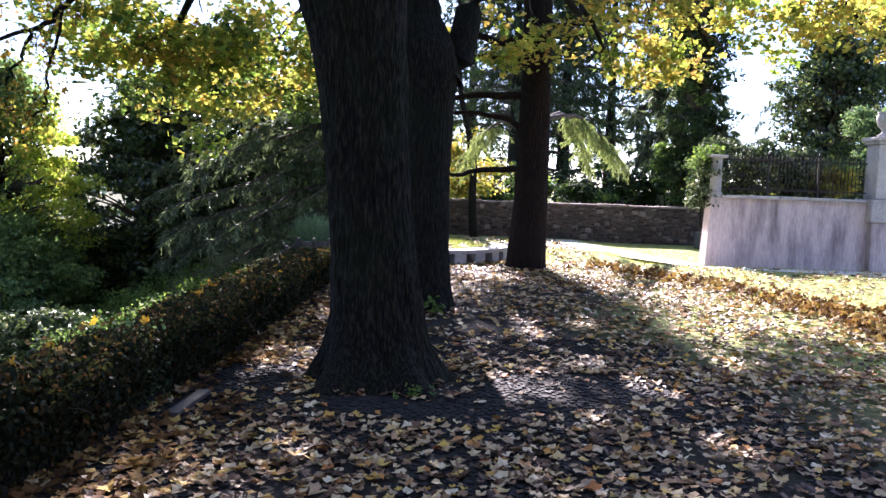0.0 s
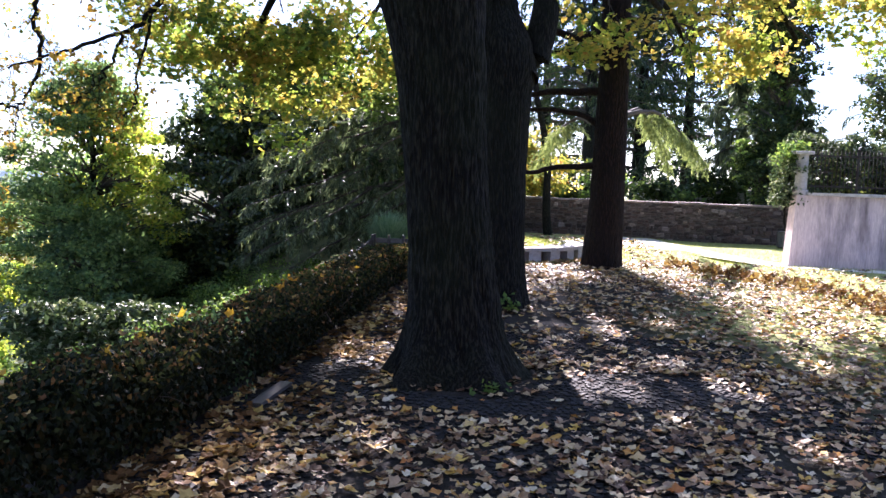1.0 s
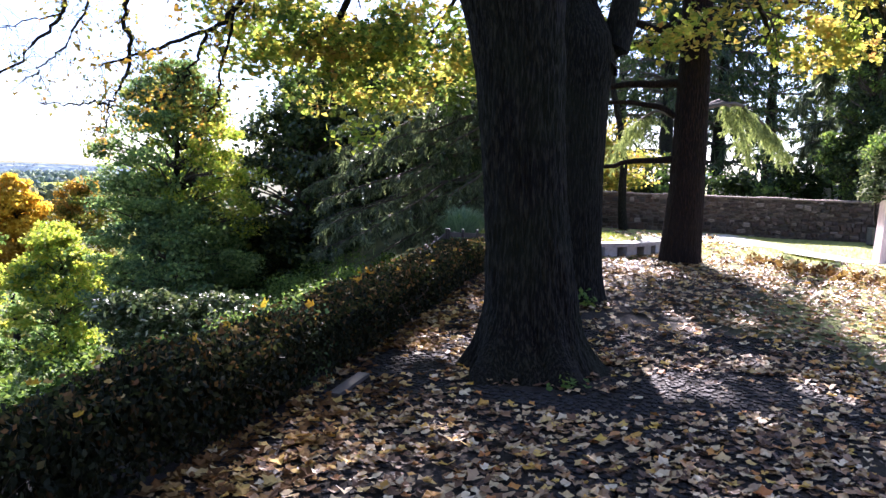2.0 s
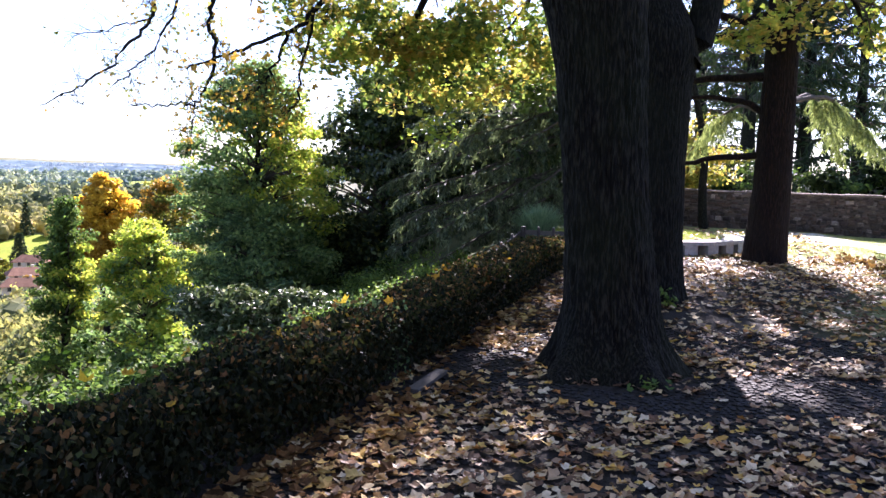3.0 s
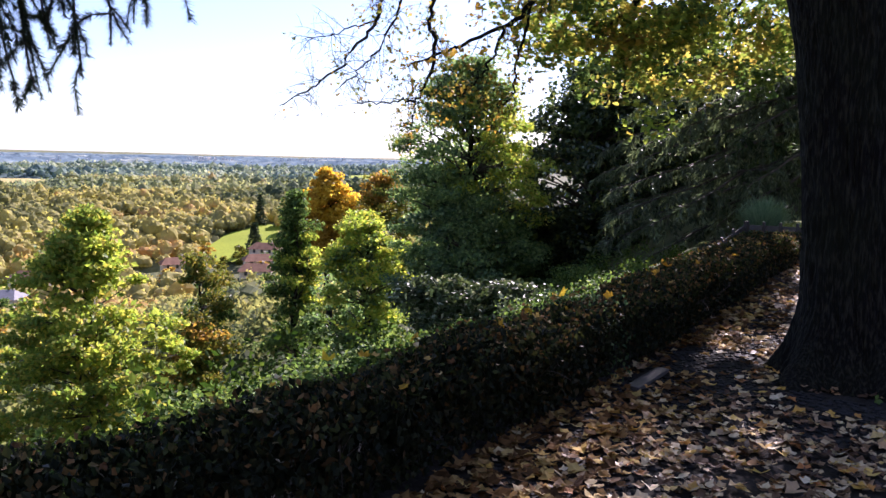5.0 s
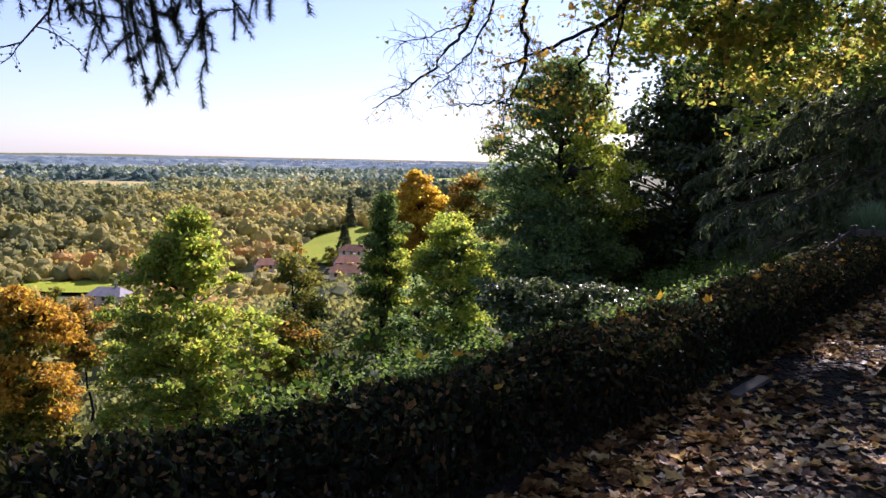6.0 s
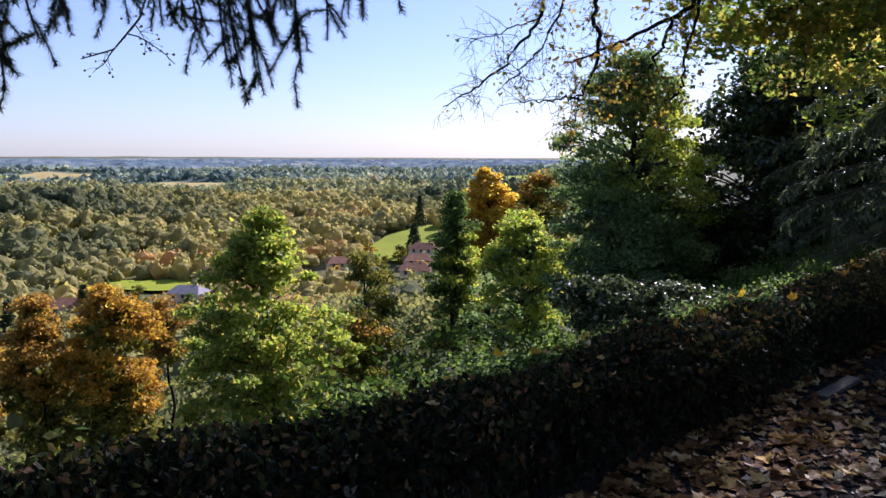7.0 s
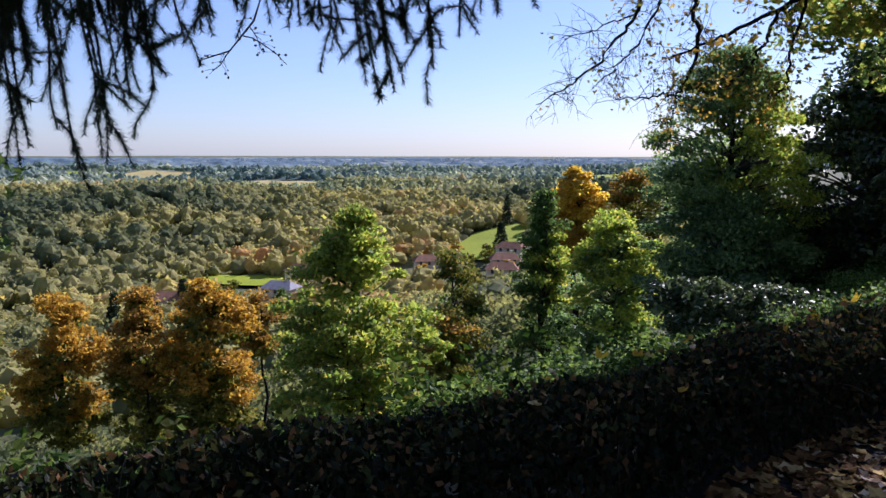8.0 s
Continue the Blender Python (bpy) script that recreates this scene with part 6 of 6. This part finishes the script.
# ---------------------------------------------------------------- near twigs overhead
def spruce_bough():
    """Drooping spruce twigs close overhead on the valley side, and an unseen tree added for shade."""
    g = np.random.default_rng(41)
    # the tree stands behind the camera, added also to block sky light
    t = conifer("spruce_tree", "dark spruce, unseen but for its lowest boughs drooping in needled twigs", (0.9, -3.4, 0.0), 15.0, 4.4, 0.27, 43, M_NEEDLE, 14, 7, 0.08, 60, 0.24, 0.5, 0.6, side=4)
    eye = np.array([-0.28, 0.13, 1.376])
    fwd = np.array([-0.73, 0.68, 0.0])
    fwd /= np.linalg.norm(fwd)
    rgt = np.array([fwd[1], -fwd[0], 0])
    def place(u, v, d):
        return eye + fwd * d + rgt * u * d + np.array([0, 0, 1]) * v * d
    stems, wood = [], []
    main = limb(place(-0.62, 0.32, 1.25), place(-0.03, 0.28, 1.2), 0.012, 0.004, 0.02, 0.01, 16, g)
    wood.append(tube(main, 7))
    wood.append(tube(limb((0.9, -3.4, 3.9), main[0, :3], 0.05, 0.012, 0.04, 0.01, 12, g), 8))
    second = limb(place(-0.70, 0.32, 1.1), place(-0.30, 0.30, 1.1), 0.010, 0.004, 0.02, 0.01, 12, g)
    wood.append(tube(second, 7))
    tips = [(-1.24, 0.76, 1.52), (-1.23, 0.78, 1.49), (-1.22, 0.80, 1.455), (-1.21, 0.82, 1.455), (-1.19, 0.83, 1.51), (-1.17, 0.86, 1.475), (-1.15, 0.89, 1.52), (-1.12, 0.92, 1.585), (-1.27, 0.71, 1.53), (-1.26, 0.74, 1.53), (-1.30, 0.67, 1.565), (-1.31, 0.64, 1.545),
            (-1.32, 0.61, 1.535), (-1.34, 0.58, 1.505), (-1.35, 0.54, 1.44), (-1.42, 0.46, 1.36), (-1.40, 0.50, 1.385), (-1.42, 0.44, 1.39), (-1.43, 0.40, 1.41), (-1.45, 0.36, 1.42), (-1.38, 0.52, 1.43)]
    for e in tips + [(x + g.normal(0, 0.035), y + g.normal(0, 0.035), z + g.uniform(0.0, 0.2)) for x, y, z in tips[13:] for _ in range(2)] + [(x + g.normal(0, 0.03), y + g.normal(0, 0.03), z + g.uniform(0.04, 0.12)) for x, y, z in tips]:
        e = np.array(e) + np.array([0, 0, 0.012])
        o = e - rgt * g.uniform(0.0, 0.05) + fwd * g.normal(0, 0.03)
        o[2] = 1.68 + g.uniform(0, 0.05)
        p = limb(o, e, 0.0028, 0.001, 0, 0.02, 9, g)
        stems.append(p)
        for q in twigs(p, 5, 0.075, 0.0012, g, 1.0, 0.25)[0]:
            stems.append(q)
    wood += [tube(p, 5) for p in stems]
    v, f = join(wood)
    tagged(put_mesh("hanging_twig", v, f, M_TWIG, t), kind="stuff")
    tv = np.array([(-0.042, 0, 0), (0.042, 0, 0), (0.0, 0.85, 0.03)])
    tf = np.array([(0, 1, 2)])
    pos, rots = [], []
    for p in stems:
        ln = np.linalg.norm(np.diff(p[:, :3], axis=0), axis=1).sum()
        m = max(60, int(ln * 4600))
        s = g.uniform(0.03, 0.999, m) * (len(p) - 1)
        i = np.minimum(s.astype(int), len(p) - 2)
        o = p[i, :3] + (p[i + 1, :3] - p[i, :3]) * (s - i)[:, None]
        ah = p[i + 1, :3] - p[i, :3]
        ah /= np.linalg.norm(ah, axis=1)[:, None] + 1e-9
        y = np.cross(ah, g.normal(size=(m, 3)))
        y /= np.linalg.norm(y, axis=1)[:, None]
        y = y * 0.85 + ah * 0.5
        y /= np.linalg.norm(y, axis=1)[:, None]
        x = np.cross(y, ah)
        x /= np.linalg.norm(x, axis=1)[:, None] + 1e-9
        rots.append(np.stack([x, y, np.cross(x, y)], -1))
        pos.append(o)
    pos, rots = np.concatenate(pos), np.concatenate(rots)
    v, f = scatter(tv, tf, pos, 0.0135 * g.uniform(0.7, 1.2, len(pos)), rots)
    tagged(put_mesh("hanging_needle", v, f, M_NEEDLE, t), kind="stuff")


spruce_bough()


def berry_twig():
    """A thin bare twig with a few withered berries, further out than the spruce."""
    g = np.random.default_rng(44)
    t = thing("bare_twig", "thin bare twig with a few dry reddish berries", "branch")
    spine = np.array([(-1.6, -1.4, 3.6, 0.009), (-2.3, 0.4, 2.75, 0.007), (-2.74, 1.51, 1.95, 0.0045), (-2.77, 1.47, 1.80, 0.004), (-2.81, 1.40, 1.70, 0.003), (-2.85, 1.31, 1.665, 0.002)])
    side = [limb((-2.79, 1.44, 1.75), (-2.72, 1.56, 1.66), 0.0025, 0.0012, 0.08, 0.06, 6, g), limb((-2.81, 1.40, 1.70), (-2.82, 1.34, 1.63), 0.0025, 0.0012, -0.05, 0.06, 6, g), limb((-2.78, 1.46, 1.78), (-2.80, 1.52, 1.70), 0.002, 0.001, 0, 0.06, 6, g)]
    wood, ends = [tube(spine, 6)] + [tube(p, 5) for p in side], []
    for p in side + [spine[2:]]:
        tw, e = twigs(p, 9, 0.05, 0.001, g, 0.3, 0.2)
        wood += [tube(q, 4) for q in tw]
        ends.append(e)
    v, f = join(wood)
    put_mesh("stem", v, f, M_TWIG, t)
    bm = bmesh.new()
    for e in np.concatenate(ends):
        bmesh.ops.create_icosphere(bm, subdivisions=1, radius=g.uniform(0.003, 0.0055), matrix=Matrix.Translation(e))
    tagged(part("berry_mass", bm, M_RUSSET, t), kind="stuff")


berry_twig()


# ---------------------------------------------------------------- ground cover
def leaf_density(x, y):
    """How thickly the leaves lie, 0 to 1."""
    d = 0.62 + 0.0 * x
    bare = np.exp(-(((x - 0.75) / 0.75) ** 2 + ((y - 5.75) / 0.5) ** 2)) + 0.9 * np.exp(-(((x + 0.2) / 0.8) ** 2 + ((y - 5.1) / 0.22) ** 2)) + 1.3 * np.exp(-(((x + 1.38) / 0.27) ** 2 + ((y - 5.72) / 0.4) ** 2)) + 1.2 * np.exp(-(((x + 1.57) / 0.11) ** 2 + ((y - 5.0) / 0.26) ** 2)) + 0.7 * np.exp(-(((x - 0.3) / 0.6) ** 2 + ((y - 8.0) / 0.4) ** 2))
    return np.clip((d - 0.9 * bare) * (1 - 0.8 * smooth((1.6 - np.hypot(x + 0.78, y - 14.4)) / 0.2)) * (1 - 0.72 * smooth((x - 2.6 - 0.33 * np.clip(14 - y, 0, 9)) / 0.9) * smooth((y - 6.5) / 2)), 0.03, 1)


def fallen_leaves():
    g = np.random.default_rng(23)
    lots = [(9200, -2.2, 3.2, 2.2, 6.5, 0.064), (9000, -2.0, 6.0, 6.2, 11.5, 0.076), (4600, -1.8, 7.5, 11.0, 14.3, 0.088), (900, -1.8, 3.0, 14.0, 21.5, 0.12), (900, -2.3, -1.3, 1.5, 9, 0.085), (6000, -3.0, 4.5, -4.0, 2.3, 0.075), (1200, 3.0, 9.0, 2.0, 9.0, 0.09)]
    out, brown = [], []
    for n, x0, x1, y0, y1, size in lots:
        x, y = g.uniform(x0, x1, n * 2), g.uniform(y0, y1, n * 2)
        pick = (g.uniform(0, 1, n * 2) < leaf_density(x, y) * np.array([0.75 + 0.5 * noise.noise((a * 0.9, b * 0.9, 0)) for a, b in zip(x, y)])) & (x > hedge_x(y) + 0.28)
        pick &= (x + 0.5) ** 2 + (y - 5.95) ** 2 > 0.42 ** 2
        x, y = x[pick], y[pick]
        m = len(x)
        pos = np.stack([x, y, land(x, y) + 0.012 + g.uniform(0, 0.022, m)], 1)
        s = size * g.uniform(0.55, 1.35, m)
        rot = turns(m, 0.15, g)
        third = m // 4
        for k in range(4):
            sl = slice(k * third, (k + 1) * third if k < 3 else m)
            tv, tf = lobed(k + 31, (5, 5, 4, 5)[k], 0.38)
            # russet near the hedge is partly real drift, partly shade painted by darker leaves
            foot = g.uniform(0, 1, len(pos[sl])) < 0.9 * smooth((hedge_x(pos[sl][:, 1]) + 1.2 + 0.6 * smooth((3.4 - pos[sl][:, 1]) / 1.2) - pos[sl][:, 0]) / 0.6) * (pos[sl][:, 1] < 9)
            out.append(scatter(tv, tf, pos[sl][~foot], s[sl][~foot], rot[sl][~foot]))
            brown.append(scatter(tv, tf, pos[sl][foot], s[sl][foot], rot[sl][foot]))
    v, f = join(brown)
    tagged(put_mesh("fallen_leaves", v, f, M_RUSSET), "russet and brown leaves drifted along the hedge foot, darker to paint in shade", "leaves", kind="stuff")
    v, f = join(out)
    tagged(put_mesh("fallen_leaves", v, f, M_FALLEN), "curled beige, brown and yellow leaves strewn over the ground", "leaves", kind="stuff")
    # raked heap of russet leaves along the lawn
    line = np.array([(2.4, 13.8), (3.0, 12.6), (3.5, 11.8), (4.1, 10.6), (4.4, 9.4), (4.6, 8.2), (5.2, 7.2), (6.2, 6.6)])
    n = 6500
    s = g.uniform(0, 1, n) * (len(line) - 1.001)
    s = s[g.uniform(0, 1, n) < np.array([(0.12 + 0.8 * smooth((noise.noise((q * 2.3, 4.0, 0.0)) + 0.15) * 2.5)) * (0.3 + 0.7 * smooth((q - 2.6) / 1.6)) for q in s])]
    n = len(s)
    i = s.astype(int)
    q = line[i] + (line[i + 1] - line[i]) * (s - i)[:, None] + g.normal(0, 0.30, (n, 2))
    near = np.exp(-g.uniform(0, 1.5, n))
    pos = np.stack([q[:, 0], q[:, 1], land(q[:, 0], q[:, 1]) + 0.01 + 0.11 * near * g.uniform(0, 1, n)], 1)
    tv, tf = lobed(77, 4, 0.9)
    v, f = scatter(tv, tf, pos, 0.10 * g.uniform(0.6, 1.2, n), turns(n, 0.6, g))
    tagged(put_mesh("leaf_heap", v, f, M_RUSSET), "raked ridge of russet leaves on the lawn", "leaves", kind="stuff")
    # leaves caught on top of the hedge
    for k, (n, mat, size) in enumerate(((320, M_RUSSET, 0.036), (130, M_FALLEN, 0.036), (40, M_AMBER, 0.05))):
        y = np.concatenate([g.uniform(0.3, 3.5, n // 7), g.uniform(3.5, 12.0, n - n // 7)])
        x = hedge_x(y) + 0.09 + g.uniform(-0.27, 0.2, n)
        pos = np.stack([x, y, 0.478 + g.normal(0, 0.015, n) + 0.10 * smooth((y - 6) / 5) - 0.20 * smooth((y - 9.0) / 3.0) - 0.35 * np.clip(np.abs(x - hedge_x(y) - 0.09) - 0.2, 0, 1)], 1)
        tv, tf = lobed(78 + k, (4, 3, 5)[k], 0.8)
        v, f = scatter(tv, tf, pos, size * g.uniform(0.55, 1.3, n), turns(n, 0.8, g))
        tagged(put_mesh("caught_leaves", v, f, mat), "yellow and brown leaves caught on the hedge top", "leaves", kind="stuff")


fallen_leaves()


def big_caught_leaf(at, mat, size, seed):
    """One large leaf lying on the hedge."""
    g = np.random.default_rng(seed)
    tv, tf = lobed(seed, 5, 0.7)
    v, f = scatter(tv, tf, np.zeros((1, 3)), np.array([size]), turns(1, 0.7, g))
    ob = put_mesh("caught_leaf", v, f, mat)
    ob.location = at
    tagged(ob, "large fallen maple leaf caught on the hedge top", "leaf", "leaves on the hedge")


for k, (x, y, mat, size) in enumerate([(-2.34, 2.82, M_GOLD, 0.085), (-2.26, 2.97, M_AMBER, 0.06), (-2.75, 1.12, M_YELLOW, 0.07), (-2.58, 1.45, M_YELLOW, 0.05), (-2.15, 4.92, M_GOLD, 0.10), (-2.13, 4.78, M_RUSSET, 0.05), (-1.96, 6.75, M_ORANGE, 0.10), (-1.62, 7.6, M_RUSSET, 0.05), (-1.88, 5.1, M_AMBER, 0.07), (-1.92, 6.3, M_RUST, 0.08), (-2.86, 1.05, M_YELLOW, 0.05), (-2.05, 3.9, M_AMBER, 0.06)]):
    big_caught_leaf((x, y, 0.50 + 0.10 * float(smooth((y - 6) / 5))), mat, size, 500 + k)


def lawn():
    g = np.random.default_rng(29)
    n = 30000
    x, y = g.uniform(1.6, 9, n), g.uniform(6.5, 21.8, n)
    ok = g.uniform(0, 1, n) < smooth((x - 1.8) / 1.5) + smooth((y - 13.2) / 1)
    x2, y2 = g.uniform(-1.5, 2, 5000), g.uniform(13.4, 21.5, 5000)
    x, y = np.concatenate([x[ok], x2]), np.concatenate([y[ok], y2])
    a, q = g.uniform(0, 6.283, 5000), 1.46 * np.sqrt(g.uniform(0.3, 1, 5000))
    x, y = np.concatenate([x, q * np.cos(a) - 0.78]), np.concatenate([y, q * np.sin(a) + 14.75])
    a, q = g.uniform(-1.9, 0.3, 1500), 1.9 + np.abs(g.normal(0, 0.12, 1500))
    x, y = np.concatenate([x, q * np.cos(a) - 0.78]), np.concatenate([y, q * np.sin(a) + 14.75])
    tv = np.array([(-0.05, 0, 0), (0.05, 0, 0), (0.02, 0.15, 1.0)])
    tf = np.array([(0, 1, 2)])
    v, f = scatter(tv, tf, np.stack([x, y, land(x, y) - 0.004], 1), g.uniform(0.03, 0.075, len(x)), turns(len(x), 0.4, g))
    tagged(put_mesh("grass", v, f, M_GRASS), "short sunlit lawn grass", "grass", kind="stuff")


lawn()


def yellow_sapling():
    """A young maple behind the hedge, its last leaves yellow low down and dark green at the tip."""
    g = np.random.default_rng(91)
    t = thing("maple_sapling", "slender young maple with yellow autumn leaves behind the hedge", "sapling", (-4.12, 0.8, gz(-4.12, 0.8)))
    rise = 1.45 - gz(-4.12, 0.8)
    stem = limb((0, 0, -0.1), (0.04, 0.0, rise), 0.014, 0.004, 0, 0.02, 10, g)
    v, f = tube(stem, 7)
    put_mesh("stem", v, f, M_TWIG, t, smooth=True)
    shoots_out, ends = twigs(stem, 26, 0.2, 0.004, g, 0.1, 0.4)
    v, f = join([tube(q, 4) for q in shoots_out])
    tagged(put_mesh("twig_mass", v, f, M_TWIG, t), kind="stuff")
    for low, high, mat, lab in ((0.0, rise - 0.55, M_YELLOW, "yellow leaves"), (rise - 0.55, 9.0, M_GREEN, "green leaves")):
        at = ends[(ends[:, 2] >= low) & (ends[:, 2] < high)]
        if len(at):
            p = np.repeat(at, 4, 0) + g.normal(0, 0.045, (4 * len(at), 3))
            tv, tf = lobed(92, 5, 0.5)
            v, f = scatter(tv, tf, p, 0.075 * g.uniform(0.6, 1.25, len(p)), turns(len(p), 0.9, g))
            tagged(put_mesh("leaf_mass", v, f, mat, t, lab), kind="stuff")


yellow_sapling()


def plank():
    p = thing("wooden_plank", "short weathered grey board lying at the hedge foot", "plank", (-1.58, 5.02, 0.012))
    p.rotation_euler = (radians(2), 0, radians(-6))
    part("board", one_box(-0.042, -0.24, 0.004, 0.042, 0.24, 0.03, 0.006), M_PLANK, p)


plank()

# ---------------------------------------------------------------- stones of walls and paving
rubble_wall()


def cobbles():
    g = np.random.default_rng(37)
    road = tagged(new("paving"), "dark pebble paving showing between the leaves", "paving", kind="structure")
    shapes = []
    for s in range(6):
        bm = bmesh.new()
        bmesh.ops.create_icosphere(bm, subdivisions=1, radius=0.5)
        for v in bm.verts:
            v.co += Vector(g.normal(0, 0.045, 3))
        for v in bm.verts:
            v.co.z = v.co.z * 0.55 if v.co.z < 0.3 else 0.17
        bv = np.array([v.co[:] for v in bm.verts])
        bf = np.array([[v.index for v in q.verts] for q in bm.faces])
        me = bpy.data.meshes.new("cobble")
        bm.to_mesh(me)
        bm.free()
        me.materials.append(M_COBBLE)
        shapes.append((me, bv, bf))
    step = 0.052
    rest = [[] for _ in shapes]
    made = 0
    for iy, y in enumerate(np.arange(2.9, 7.6, step)):
        for x in np.arange(-1.75 + (iy % 2) * step / 2, 2.2 - 0.1 * (y - 5), step):
            if (x + 0.5) ** 2 + (y - 5.95) ** 2 < 0.62 ** 2 or (noise.noise((x * 0.8, y * 0.8, 9)) < -0.28 and (x + 1.38) ** 2 + (y - 5.72) ** 2 > 0.3):
                continue
            px, py = x + g.normal(0, 0.011), y + g.normal(0, 0.011)
            k, sz, w = int(g.integers(6)), step * g.uniform(0.6, 1.12), g.uniform(0, 6.283)
            if made < 300 and leaf_density(px, py) < 0.2 and py < 6.2:
                o = new("cobble", shapes[k][0])
                o.parent = road
                o.location, o.rotation_euler, o.scale = (px, py, gz(px, py) + 0.004), (0, 0, w), (sz * 1.15, sz * 0.9, sz)
                made += 1
            else:
                rest[k].append((px, py, gz(px, py) + 0.004, sz, w))
    out = []
    for (me, bv, bf), rows in zip(shapes, rest):
        r = np.array(rows)
        c, s = np.cos(r[:, 4]), np.sin(r[:, 4])
        o = np.zeros_like(c)
        rot = np.stack([c * 1.15, -s * 0.9, o, s * 1.15, c * 0.9, o, o, o, o + 1], 1).reshape(-1, 3, 3)
        out.append(scatter(bv, bf, r[:, :3], r[:, 3], rot))
    v, f = join(out)
    tagged(put_mesh("cobble_field", v, f, M_COBBLE, road), kind="stuff")


cobbles()
